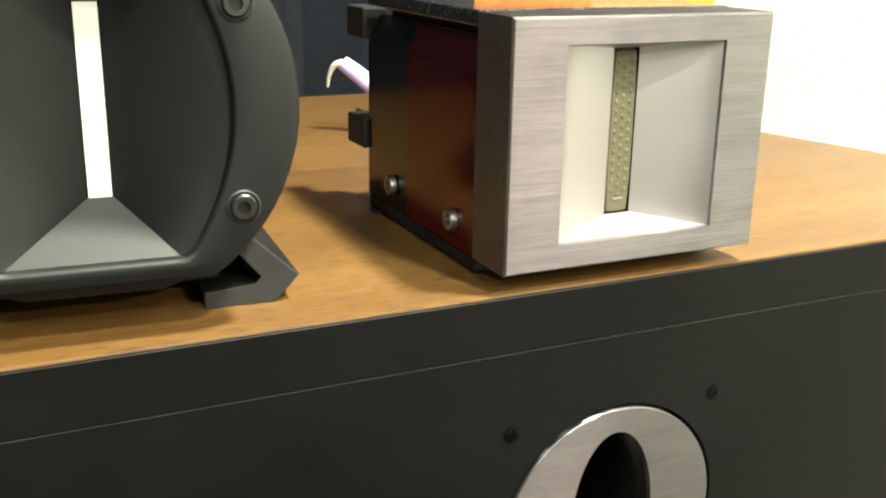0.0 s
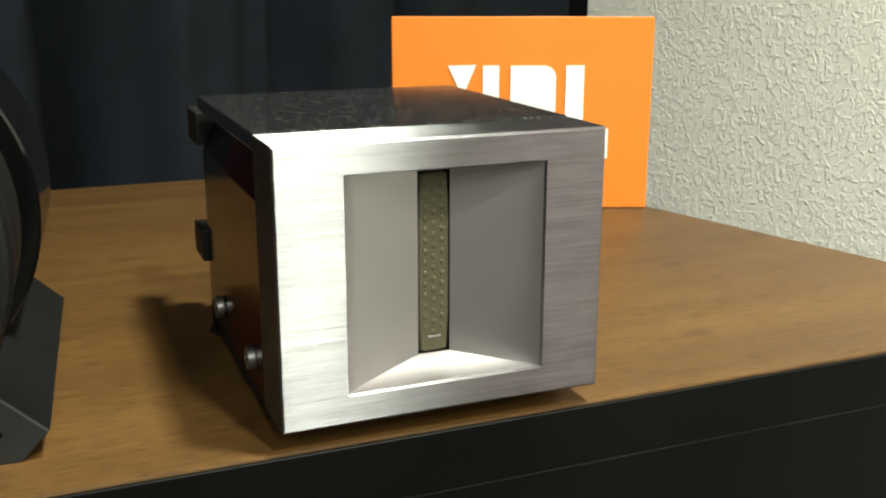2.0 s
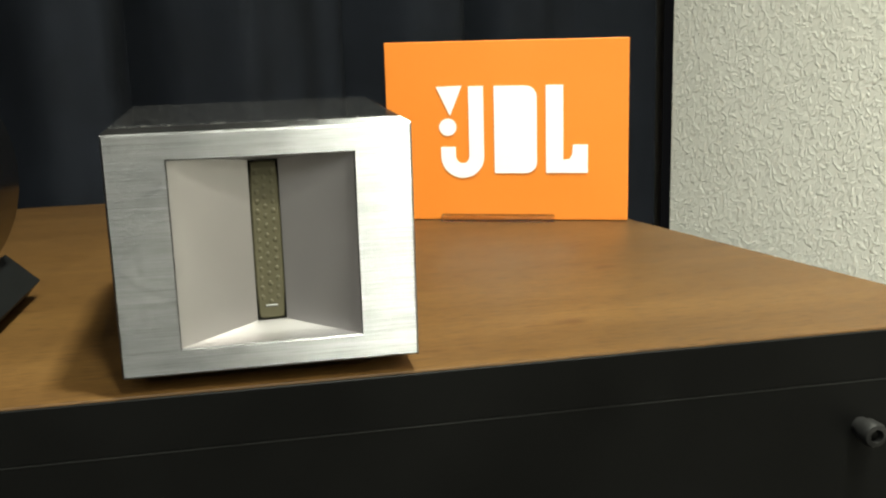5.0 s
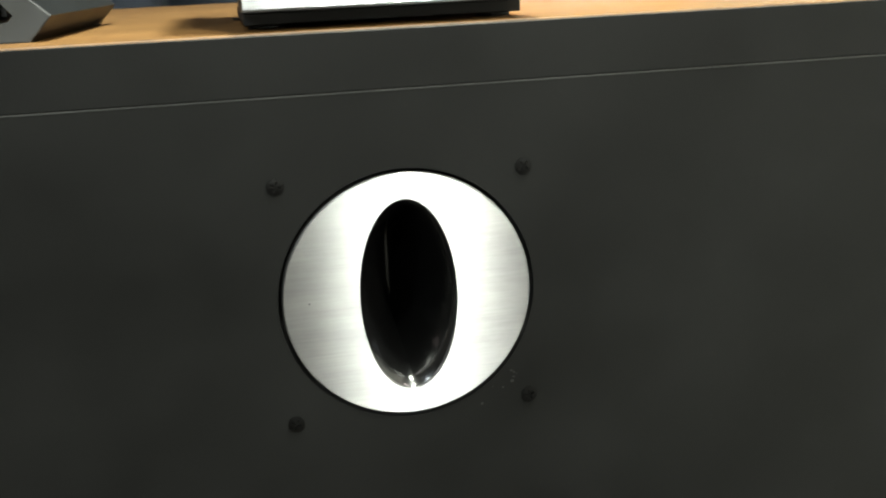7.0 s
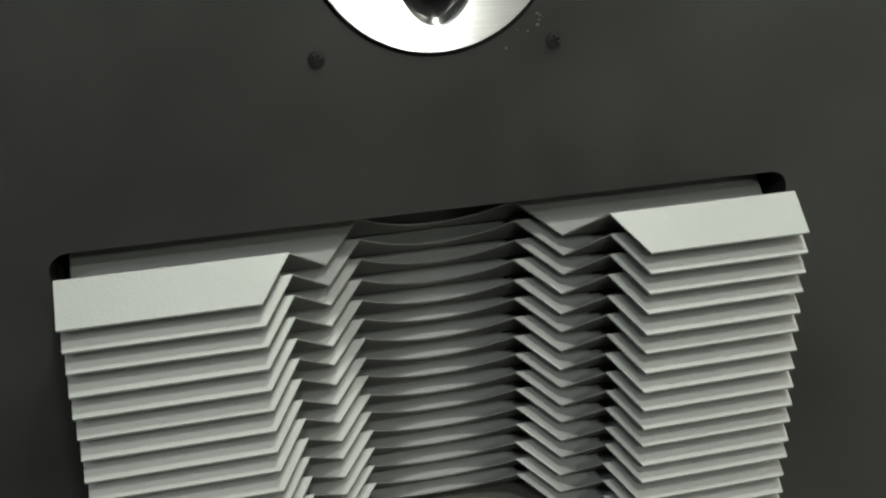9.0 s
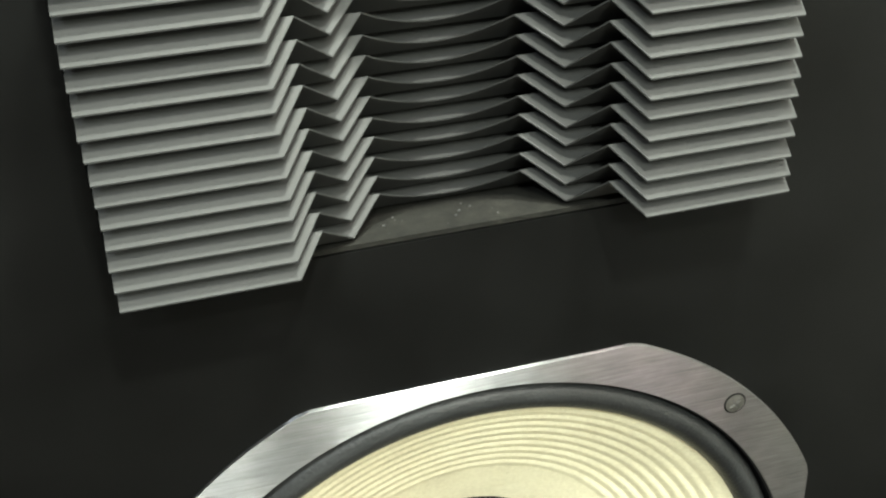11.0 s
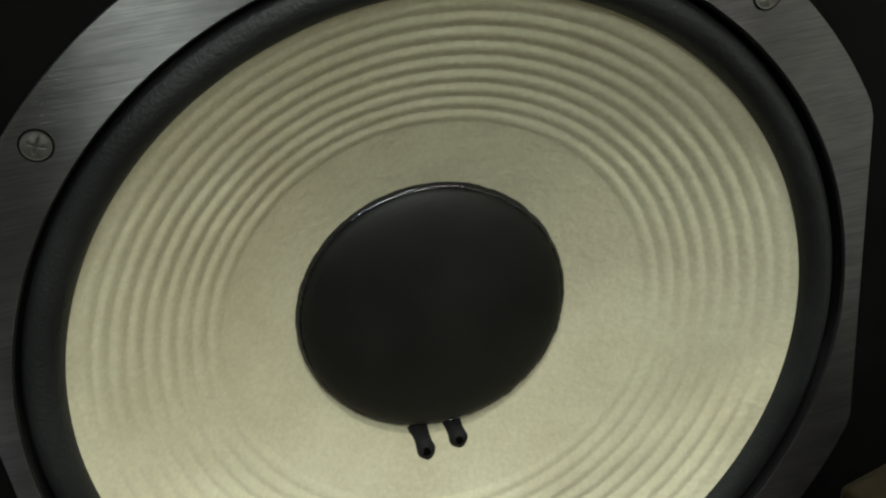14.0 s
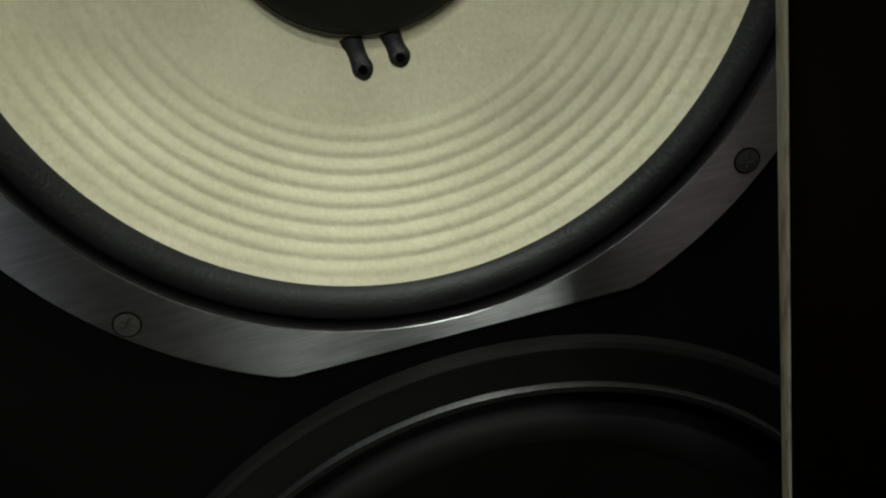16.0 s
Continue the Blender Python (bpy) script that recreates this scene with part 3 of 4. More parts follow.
def acoustic_lens():
    """Sixteen plates folded in zigzag from front to back, with a waisted opening between two wings."""
    frame_bm = bmesh.new()
    add_box(frame_bm, LX0 + 0.0006, LX1 - 0.0006, 0.0004, 0.060, LZ0 + 0.0008, LZ0 + 0.0030)
    lens = part("acoustic_lens", frame_bm, DUSTY, speaker, "grey folded-plate acoustic lens, dusty below")
    # folds: y, height over the front lip, half width of the waist there
    folds = [(-0.0240, 0.0, 0.0690), (-0.0116, 0.0122, 0.0576), (0.0008, 0.0006, 0.0440), (0.0127, 0.0122, 0.0300), (0.0250, 0.0006, 0.0), (0.0375, 0.0122, 0.0), (0.050, 0.0006, 0.0)]
    edge = 0.1347
    thick = 0.0006

    def plate_mesh():
        bm = bmesh.new()

        def sheet(strip):
            """strip: rows of points from front to back"""
            lo = [[bm.verts.new((x, y, z - thick)) for x, y, z in row] for row in strip]
            hi = [[bm.verts.new((x, y, z)) for x, y, z in row] for row in strip]
            n = len(strip[0])
            for a, b in zip(range(len(strip)), range(1, len(strip))):
                for i in range(n - 1):
                    bm.faces.new((lo[a][i], lo[b][i], lo[b][i + 1], lo[a][i + 1]))
                    bm.faces.new((hi[a][i], hi[a][i + 1], hi[b][i + 1], hi[b][i]))
            for i in range(n - 1):
                bm.faces.new((lo[0][i], lo[0][i + 1], hi[0][i + 1], hi[0][i]))
                bm.faces.new((lo[-1][i], hi[-1][i], hi[-1][i + 1], lo[-1][i + 1]))
            for a in range(len(strip) - 1):
                for i in (0, n - 1):
                    bm.faces.new((lo[a][i], hi[a][i], hi[a + 1][i], lo[a + 1][i]))

        for s in (-1, 1):
            shift = 0.0018 if s > 0 else 0.0
            inside = [(y, z, w + shift * (k < 3)) for k, (y, z, w) in enumerate(folds[:4])]
            rows = []
            for k, (y, z, w) in enumerate(inside):
                out = edge if k < 2 else 0.1316
                rows.append([(s * (w + (out - w) * i / 4), y, z) for i in range(5)])
            sheet(rows)
        # the middle: the rear folds, whose front edge is a shallow arc between the inner corners
        n = 16
        ridge = folds[3]
        front = []
        for i in range(n + 1):
            x = -ridge[2] + 2 * ridge[2] * i / n
            u = (x / ridge[2]) ** 2
            y = 0.0127 + 0.0095 * (1 - u)
            front.append((x, y, 0.0122 - 0.0116 * (y - 0.0127) / 0.0123))
        back = [(x, 0.0250, 0.0006) for x, y, z in front]
        rear = [(x, 0.0375, 0.0122) for x, y, z in front]
        sheet([front, back, rear])
        for s in (-1, 1):
            sheet([[(s * (ridge[2] + (0.1316 - ridge[2]) * i / 3), y, z) for i in range(4)] for y, z, w in folds[3:6]])
        return bm

    first = part("lens_plate", plate_mesh(), LENS_GREY, lens)
    me = first.data
    for i in range(16):
        ob = first if i == 0 else new("lens_plate", me)
        ob.parent = lens
        ob.location = (0.0012 + 0.0004 * random.uniform(-1, 1), 0.0036 - 0.0026 * i / 15 + 0.0003 * random.uniform(-1, 1), 1.0440 - 0.00825 * i + 0.0003 * random.uniform(-1, 1))
        ob.rotation_euler = (0, radians(0.12 * random.uniform(-1, 1)), 0)
    for s in (-1, 1):
        x0, x1 = sorted((s * 0.1318, s * 0.1338))
        part("side_cheek", boxed(x0, x1, 0.002, 0.06, LZ0 + 0.001, 1.0440), BLACK, lens)
    part("horn_mouth", boxed(LX0 + 0.0005, LX1 - 0.0005, 0.061, 0.066, LZ0 + 0.0008, LZ1 - 0.001), BLACK, lens, "black inside of the horn mouth")
    bm = bmesh.new()
    add_box(bm, LX0 - 0.0007, LX1 + 0.0007, 0.023, 0.066, LZ1 - 0.0004, LZ1 + 0.003)
    add_box(bm, LX0 - 0.0040, LX0 - 0.0008, 0.0225, 0.066, LZ0, LZ1)
    add_box(bm, LX1 + 0.0008, LX1 + 0.0040, 0.0225, 0.066, LZ0, LZ1)
    add_box(bm, LX0 - 0.0007, LX1 + 0.0007, 0.0225, 0.066, LZ0 - 0.003, LZ0 + 0.0002)
    part("recess_box", bm, BLACK, lens)


acoustic_lens()


def crumbs():
    bm = bmesh.new()
    for _ in range(13):
        x, y, r = random.uniform(-0.05, 0.03), random.uniform(0.004, 0.022), random.uniform(0.0002, 0.0006)
        add_box(bm, x - r, x + r, y - r, y + r, LZ0 + 0.0030, LZ0 + 0.0030 + r, r * 0.4, 1)
    d = thing("dust_crumbs", "pale dust crumbs on the sill of the lens opening", "dust", (0, 0, 0), "", "stuff")
    part("crumbs", bm, SEAM_GREY, d)


crumbs()


def frame_outline(cx, cz, r, flat, n=192):
    out = []
    for k in range(n):
        a = 2 * math.pi * k / n
        c, s = math.cos(a), math.sin(a)
        q = min(r, flat / max(abs(c), abs(s)))
        out.append((cx + q * c, cz + q * s))
    return out


def pale_woofer():
    n = 192
    fy = -0.0018
    outer = frame_outline(MX, MZ, 0.1935, 0.1777)
    frame_bm = slab_with_hole(outer, circle_pts(MX, MZ, 0.1700, n), fy, 0.0, 0.0002)
    frame_ob = part("woofer", frame_bm, ALU_FRAME, speaker, "large pale paper-cone woofer in a machined aluminium frame", smooth=30)
    part("gasket", lathe([(0.1700, fy + 0.001), (0.1692, -0.0005), (0.1690, 0.0100), (0.1665, 0.0115), (0.1735, 0.0125), (0.1735, 0.0005)], MX, MZ, n), BLACK, frame_ob, smooth=40)
    roll = []
    for k in range(13):
        a = math.pi * k / 12
        roll.append((0.1600 + 0.0078 * math.cos(a), 0.0072 - 0.0084 * math.sin(a)))
    part("surround", lathe([(0.1692, 0.0095)] + roll + [(0.1500, 0.0075)], MX, MZ, n), RUBBER, frame_ob, "black rubber half-roll surround", smooth=60)
    # the cone, with pressed rings in its outer part
    prof = []
    r0, y0, r1, y1, bow = 0.1524, 0.0056, 0.0580, 0.0512, 0.25
    steps, groove, pitch = 330, 0.0936, 0.00626
    for k in range(steps + 1):
        u = k / steps
        r = r0 + (r1 - r0) * u
        y = y0 + (y1 - y0) * (u + bow * u * (1 - u))
        w = (r - groove) / pitch
        ring = 0.0
        if 0 < w < 9:
            ring = -0.00080 * (0.5 - 0.5 * math.cos(2 * math.pi * w)) ** 0.8 * min(1.0, 0.75 + 0.1 * w, (9.6 - w) * 0.6)
        prof.append((r, y + ring))
    part("cone", lathe(prof, MX, MZ, n), PAPER, frame_ob, "cream paper cone with pressed rings", smooth=75)
    cx, cz = MX - 0.0007, MZ + 0.0018
    bead = lathe([(0.0618, 0.0505), (0.0613, 0.0488), (0.0607, 0.0475), (0.0596, 0.0469), (0.0586, 0.0476)], cx, cz, n)
    for v in bead.verts:
        a = math.atan2(v.co.z - cz, v.co.x - cx)
        lump = noise.noise(Vector((9 * math.cos(a), 9 * math.sin(a), 60 * v.co.y))) + 0.7 * noise.noise(Vector((26 * math.cos(a), 26 * math.sin(a), 1.7)))
        v.co.y -= 0.00045 * lump
        k = 1 + 0.004 * lump
        v.co.x, v.co.z = cx + (v.co.x - cx) * k, cz + (v.co.z - cz) * k
    part("glue_ring", bead, GLUE, frame_ob, "glossy black glue bead", smooth=60)
    dome = [(0.0595 * math.cos(a), 0.0479 - 0.0115 * math.sin(a)) for a in [math.pi / 2 * k / 14 for k in range(14)]] + [(0.0, 0.0364)]
    part("dust_cap", lathe(dome, cx, cz, n), CAP, frame_ob, "matt black domed dust cap", smooth=60)
    for x, top, end, lean in ((-0.0123, 0.6090, 0.5915, 0.0020), (0.0038, 0.6090, 0.5930, 0.0022)):
        def surf(z):
            u = (r0 - math.hypot(x, z - MZ)) / (r0 - r1)
            return y0 + (y1 - y0) * (u + bow * u * (1 - u))
        pts = [(MX + x - 0.0045 + lean * k / 12 * 1.4, 0.0, top + (end - top) * k / 12) for k in range(13)]
        lead = tube(pts, [0.0054, 0.0050, 0.0047, 0.0044, 0.0043, 0.0041, 0.0041, 0.0042, 0.0045, 0.0047, 0.0044, 0.0034, 0.0016], 14)
        for v in lead.verts:
            v.co.y = surf(v.co.z) + v.co.y * 0.45 + 0.0004 * noise.noise(v.co * 420)
        part("lead_wire", lead, GLUE_MATT, frame_ob, "lead-out sealed with black glue", smooth=60)
        eye = part("lead_eyelet", lathe([(0.0021, 0.0), (0.0019, -0.0009), (0.0010, -0.0011), (0.0, -0.0005)], pts[9][0], pts[9][2], 16), DARK_STEEL, frame_ob, smooth=50)
        eye.location.y = surf(pts[9][2]) - 0.0018
    b = 0.1308
    for dx, dz, k in ((-b + 0.0002, b - 0.0025, 30), (b - 0.0008, b + 0.0002, 55), (b - 0.0013, -b - 0.0006, 12), (-b + 0.0005, -b - 0.0034, 40)):
        screw("screw", (MX + dx, fy + 0.0002, MZ + dz), 0.0051, SCREW_GREY, frame_ob, "steel cross-head screw", turn=k, dome=0.10)
        # thin dark ring draws the shaded outline of the screw head
        part("screw_shade_ring", lathe([(0.0050, fy - 0.0002), (0.0054, fy - 0.0003), (0.0058, fy - 0.0002), (0.0058, fy + 0.0006)], MX + dx, MZ + dz, 32), DARK_STEEL, frame_ob, "dark ring drawn as shade round the screw", smooth=40)


PAPER = paper_cone()
pale_woofer()


def black_woofer():
    n = 160
    prof = [(NR - 0.003, 0.0), (NR, -0.004), (NR - 0.0006, -0.0095), (NR - 0.003, -0.0105), (NR - 0.006, -0.0085), (NR - 0.022, -0.0075), (NR - 0.0235, -0.0095), (NR - 0.026, -0.0098), (NR - 0.0275, -0.006), (NR - 0.0275, 0.006)]
    frame_ob = part("bass_driver", lathe(prof, NX, NZ, n), CAST, speaker, "black bass driver in a dark ring frame", smooth=40)
    roll = [(0.1565 + 0.0120 * math.cos(math.pi * k / 10), 0.006 - 0.011 * math.sin(math.pi * k / 10)) for k in range(11)]
    part("surround", lathe([(0.1690, 0.0065)] + roll, NX, NZ, n), BLACK, frame_ob, smooth=60)
    part("cone", lathe([(0.1450, 0.006), (0.060, 0.060)], NX, NZ, n), BLACK, frame_ob, "black paper cone", smooth=60)
    dome = [(0.0615 * math.cos(a), 0.060 - 0.02 * math.sin(a)) for a in [math.pi / 2 * k / 10 for k in range(10)]] + [(0.0, 0.040)]
    part("dust_cap", lathe(dome, NX, NZ, n), BLACK, frame_ob, smooth=60)


CAST = painted("dark_cast_ring", (0.0050, 0.0053, 0.0050), 0.40, 0.2, 420, 0.00035, 0, 0.45)
black_woofer()


def grille_catch():
    x, z = 0.2170, 1.2122
    body = part("grille_catch", lathe([(0.0036, 0.0), (0.0038, -0.0035), (0.0048, -0.0045), (0.0050, -0.0092), (0.0042, -0.0108), (0.0026, -0.0111), (0.0022, -0.006), (0.0, -0.006)], x, z, 28), BLACK, speaker,
                "black grille catch on the front board", smooth=40)
    part("catch_stem", lathe([(0.0017, -0.0055), (0.0017, -0.0095), (0.0, -0.0100)], x, z, 16), DARK_STEEL, body, smooth=40)


grille_catch()


# ---- the ribbon tweeter on the top ----
def ribbon_tweeter():
    t = thing("ribbon_tweeter", "square brushed aluminium ribbon tweeter with glossy black and red body", "tweeter", (0, 0, TOP))
    o = -TOP
    bx0, bx1, bz0, bz1, y0, y1 = -0.0468, 0.0494, 1.2564 + o, 1.3345 + o, -0.0010, 0.0208
    rx0, rx1, rz0, rz1 = -0.0276, 0.0305, 1.2650 + o, 1.3257 + o
    sx0, sx1, sz0, sz1, sy = -0.0030, 0.0068, 1.2690 + o, 1.3232 + o, 0.0118
    c = 0.0007

    def rect(x0, x1, z0, z1, y, d=0.0):
        return [(x0 + d, y, z0 + d), (x1 - d, y, z0 + d), (x1 - d, y, z1 - d), (x0 + d, y, z1 - d)]
    bm = loft([rect(rx0, rx1, rz0, rz1, y0 + 0.0010, 0), rect(rx0, rx1, rz0, rz1, y0, -0.0004), rect(bx0, bx1, bz0, bz1, y0, c), rect(bx0, bx1, bz0, bz1, y0 + c), rect(bx0, bx1, bz0, bz1, y1)], cap_last=True)
    part("face_plate", bm, ALU_FACE, t, "brushed aluminium face plate")
    loops = []
    for k in range(15):
        u = k / 14
        v, w = u ** 0.72, u ** 1.3
        loops.append(rect(rx0 + (sx0 - rx0) * u, rx1 + (sx1 - rx1) * u, rz0 + (sz0 - rz0) * w, rz1 + (sz1 - rz1) * w, y0 + 0.0010 + (sy - y0 - 0.001) * v))
    part("flare", loft(loops), ALU_FLARE, t, "satin aluminium flare round the slot", smooth=30)
    # dark slot with a raised, dimpled strip in it
    part("slot_lining", loft([rect(sx0, sx1, sz0, sz1, sy + 0.0001), rect(sx0, sx1, sz0, sz1, sy + 0.0024)], cap_last=True), BLACK, t, "dark gap round the screen")
    cx, hw = (sx0 + sx1) / 2, (sx1 - sx0) / 2 - 0.0002
    strip = [rounded_pts(cx - hw + d, cx + hw - d, sz0 + 0.0003 + d, sz1 - 0.0005 - d, 0.0020 - d, 64) for d in (0.0, 0.0, 0.0005)]
    part("slot_screen", loft([[(x, y, z) for x, z in ring] for ring, y in zip(strip, (sy + 0.0020, sy + 0.0006, sy + 0.0001))], cap_last=True), MESH_BRASS, t, "olive perforated metal screen", smooth=30)
    dots = bmesh.new()

    def dimple(x, z, rx, rz, out):
        n = 10
        a = [dots.verts.new((x + rx * math.cos(2 * math.pi * k / n), sy + 0.00011, z + rz * math.sin(2 * math.pi * k / n))) for k in range(n)]
        b = [dots.verts.new((x + 0.62 * rx * math.cos(2 * math.pi * k / n), sy + 0.0001 - out * 0.8, z + 0.62 * rz * math.sin(2 * math.pi * k / n))) for k in range(n)]
        c = [dots.verts.new((x + 0.2 * rx * math.cos(2 * math.pi * k / n), sy + 0.0001 - out, z + 0.2 * rz * math.sin(2 * math.pi * k / n))) for k in range(n)]
        bridge(dots, a, b)
        bridge(dots, b, c)
        dots.faces.new(c)
    for i in range(3):
        for j in range(14):
            dimple(cx + 0.0026 * (i - 1), sz1 - 0.0042 - 0.00325 * j - (0.0016 if i % 2 else 0), 0.00085, 0.00105, 0.00032)
    dimple(cx + 0.0004, sz0 + 0.0122, 0.0006, 0.0006, 0.0004)
    tagged(part("dimple_pattern", dots, MESH_BRASS, t, smooth=60), kind="stuff")
    part("embossed_bar", boxed(cx - 0.0019, cx + 0.0021, sy - 0.0004, sy + 0.0003, sz0 + 0.0046, sz0 + 0.0053, 0.0002, 2), STEEL, t, "small bright bar embossed in the screen")
    # body behind the face
    prof = [(-0.0455, 0.0055), (-0.0455, 0.0660), (-0.0405, 0.0765), (0.0425, 0.0765), (0.0475, 0.0660), (0.0475, 0.0055)]
    bm = bmesh.new()
    a = [bm.verts.new((x, y1 + 0.0002, z)) for x, z in prof]
    b = [bm.verts.new((x, 0.1165, z)) for x, z in prof]
    bm.faces.new(a)
    bm.faces.new(b)
    bridge(bm, a, b)
    bmesh.ops.bevel(bm, geom=list(bm.edges), offset=0.0006, segments=2, affect="EDGES")
    part("body", bm, GLOSS_BLACK, t, "black glossy magnet housing")
    for x0, x1 in ((-0.0459, -0.04555), (0.04755, 0.0479)):
        part("side_plate", boxed(x0, x1, y1 + 0.0004, 0.0760, 0.0060, 0.0655, 0.0001, 1), AMBER, t, "red translucent glossy side plate")
    for x0, x1, a in ((-0.0455, -0.0405, 1), (0.0425, 0.0475, -1)):
        bm = bmesh.new()
        lo, hi = (x0, x1) if a > 0 else (x1, x0)
        low = [bm.verts.new((lo - 0.0003 * a, y, 0.0662)) for y in (y1 + 0.0004, 0.0760)]
        top = [bm.verts.new((hi - 0.0003 * a, y, 0.0767)) for y in (y1 + 0.0004, 0.0760)]
        inner = [bm.verts.new((v.co.x + 0.0006 * a, v.co.y, v.co.z - 0.0003)) for v in low + top]
        quad = [low[0], low[1], top[1], top[0]]
        back = [inner[0], inner[1], inner[3], inner[2]]
        bm.faces.new(quad)
        bm.faces.new(back)
        bridge(bm, quad, back)
        part("side_plate", bm, AMBER, t, "red translucent glossy side plate")
    part("lid", boxed(-0.0468, 0.0490, y1 + 0.0002, 0.1140, 0.0800, 0.0850, 0.0006, 2), SPECKLE, t, "speckled glossy black lid")
    part("lid_core", boxed(-0.0380, 0.0400, y1 + 0.0004, 0.1100, 0.0766, 0.0799), BLACK, t)
    part("base_plate", boxed(-0.0457, 0.0477, y1 + 0.0003, 0.1150, 0.0013, 0.0054, 0.0004, 1), BLACK, t, "black base plate")
    for y in (0.0374, 0.0895):
        screw("screw", (-0.0460, y, 0.0150), 0.0040, SCREW_GREY, t, "round steel screw", out=(-1, 0, 0), turn=20, dome=0.55)
        screw("screw", (0.0480, y, 0.0150), 0.0040, SCREW_GREY, t, "round steel screw", out=(1, 0, 0), turn=20, dome=0.55)
    for x in (-0.0425, 0.0445):
        for z in (0.0300, 0.0730):
            part("terminal", boxed(x - 0.0050, x + 0.0050, 0.1167, 0.1350, z - 0.0060, z + 0.0060, 0.0008, 2), BLACK, t, "black terminal block")
    for x, y in ((-0.0380, 0.0300), (0.0400, 0.0300), (-0.0420, 0.1080), (0.0440, 0.1080)):
        f = part("foot", lathe([(0.0, 0.0), (0.0058, 0.0), (0.0061, 0.0005), (0.0058, 0.0012), (0.0, 0.0012)], 0, 0, 20), RUBBER, t)
        f.rotation_euler = (radians(90), 0, 0)
        f.location = (x, y, 0.0)
    return t


ribbon_tweeter()


# ---- the black horn tweeter beside it ----
def horn_tweeter():
    cx, cz, r, cut = 0.0, 1.3122 - TOP, 0.0558, 0.0460
    t = thing("horn_tweeter", "round black cast horn tweeter on angled cast feet", "tweeter", (-0.1645, 0.0030, TOP))
    t.rotation_euler = (0, 0, radians(-4.0))
    n = 96

    def disc(rr, y, cc=cut, n=n):
        out = []
        for k in range(n):
            a = 2 * math.pi * k / n
            x, z = rr * math.cos(a), rr * math.sin(a)
            out.append((cx + x, y, cz + max(-cc, min(cc, z))))
        return out

    def mouth_x(z):
        return 0.0372 - 8.2 * z * z

    def mouth(s, y):
        """The mouth's edge: bowed sides between a straight top and bottom."""
        out = []
        for k in range(n):
            a = 2 * math.pi * k / n
            c, si = abs(math.cos(a)), abs(math.sin(a))
            lo, hi = 0.0, 0.06
            for _ in range(30):
                q = (lo + hi) / 2
                if q * si < 0.0398 and q * c < mouth_x(q * si):
                    lo = q
                else:
                    hi = q
            out.append((cx + lo * s * math.cos(a), y, cz + lo * s * math.sin(a)))
        return out

    y0 = 0.0035
    # ring with a rounded rim, a step and the mouth's edge
    face = loft([mouth(1.0, y0 + 0.0034), mouth(1.006, y0 + 0.0010), mouth(1.022, y0 + 0.0002), mouth(1.035, y0 + 0.0), disc(r - 0.0030, y0, cut - 0.0030), disc(r - 0.0008, y0 + 0.0010, cut - 0.0008), disc(r, y0 + 0.0030),
                 disc(r, y0 + 0.0100), disc(r - 0.0012, y0 + 0.0110, cut + 0.001), disc(r - 0.0006, y0 + 0.0125, cut + 0.006), disc(r - 0.0006, y0 + 0.0400, cut + 0.006), disc(r - 0.0040, y0 + 0.0430, cut + 0.003), disc(r - 0.0150, y0 + 0.0500, cut - 0.004), disc(r - 0.0150, y0 + 0.0700, cut - 0.004)], cap_last=True)
    part("horn_body", face, HORN_GREY, t, "black cast round horn body", smooth=35)
    def drum(rr, y, cc):
        return [(x, yy, z - 0.0030) for x, yy, z in disc(rr, y, cc)]
    magnet = loft([drum(0.0580, 0.0680, 0.0580), drum(0.0588, 0.0688, 0.0588), drum(0.0588, 0.1297, 0.0588), drum(0.0580, 0.1305, 0.0580)], cap_first=True, cap_last=True)
    part("magnet_housing", magnet, GLOSS_BLACK, t, "black round magnet housing", smooth=35)
    # bowed cheeks either side of the slot, and the wedges above and below
    depth, slot_h, wedge_h, mid = 0.0200, 0.0262, 0.0396, 0.0035
    ye = y0 + 0.0030
    for s in (-1, 1):
        bm = bmesh.new()
        rows = []
        for j in range(25):
            z = wedge_h * (j / 12 - 1)
            t_in = max(0.0, (abs(z) - slot_h) / (wedge_h - slot_h))
            x_in = s * (0.0033 + 0.0188 * t_in) + mid * (1 - t_in)
            y_in = y0 + depth + (ye - y0 - depth) * t_in
            x_out = s * mouth_x(z) * 1.004
            rows.append([bm.verts.new((cx + x_out + (x_in - x_out) * k / 12, ye + (y_in - ye) * (k / 12) ** 1.55, cz + z)) for k in range(13)])
        for a, b in zip(rows, rows[1:]):
            for k in range(12):
                bm.faces.new((a[k], a[k + 1], b[k + 1], b[k]))
        part("horn_cheek", bm, HORN_GREY, t, smooth=60)
    for s in (-1, 1):
        bm = bmesh.new()
        low = [bm.verts.new((cx + x, ye, cz + s * (wedge_h + 0.0003))) for x in (-0.0226, 0.0226)]
        end = [bm.verts.new((cx + x, y0 + depth, cz + s * slot_h)) for x in (mid + 0.0035, mid - 0.0035)]
        back = [bm.verts.new((v.co.x, v.co.y + 0.003, v.co.z + s * 0.0008)) for v in low + end]
        bm.faces.new(low + end)
        bm.faces.new(back)
        bridge(bm, low + end, back)
        part("horn_wedge", bm, FOOT_GREY, t, "grey wedge at the slot's end")
    part("slot", boxed(cx + 0.0004, cx + 0.0066, y0 + depth - 0.0004, y0 + depth + 0.0008, cz - 0.0262, cz + 0.0262), PALE_SLOT, t, "off-white vertical slot")
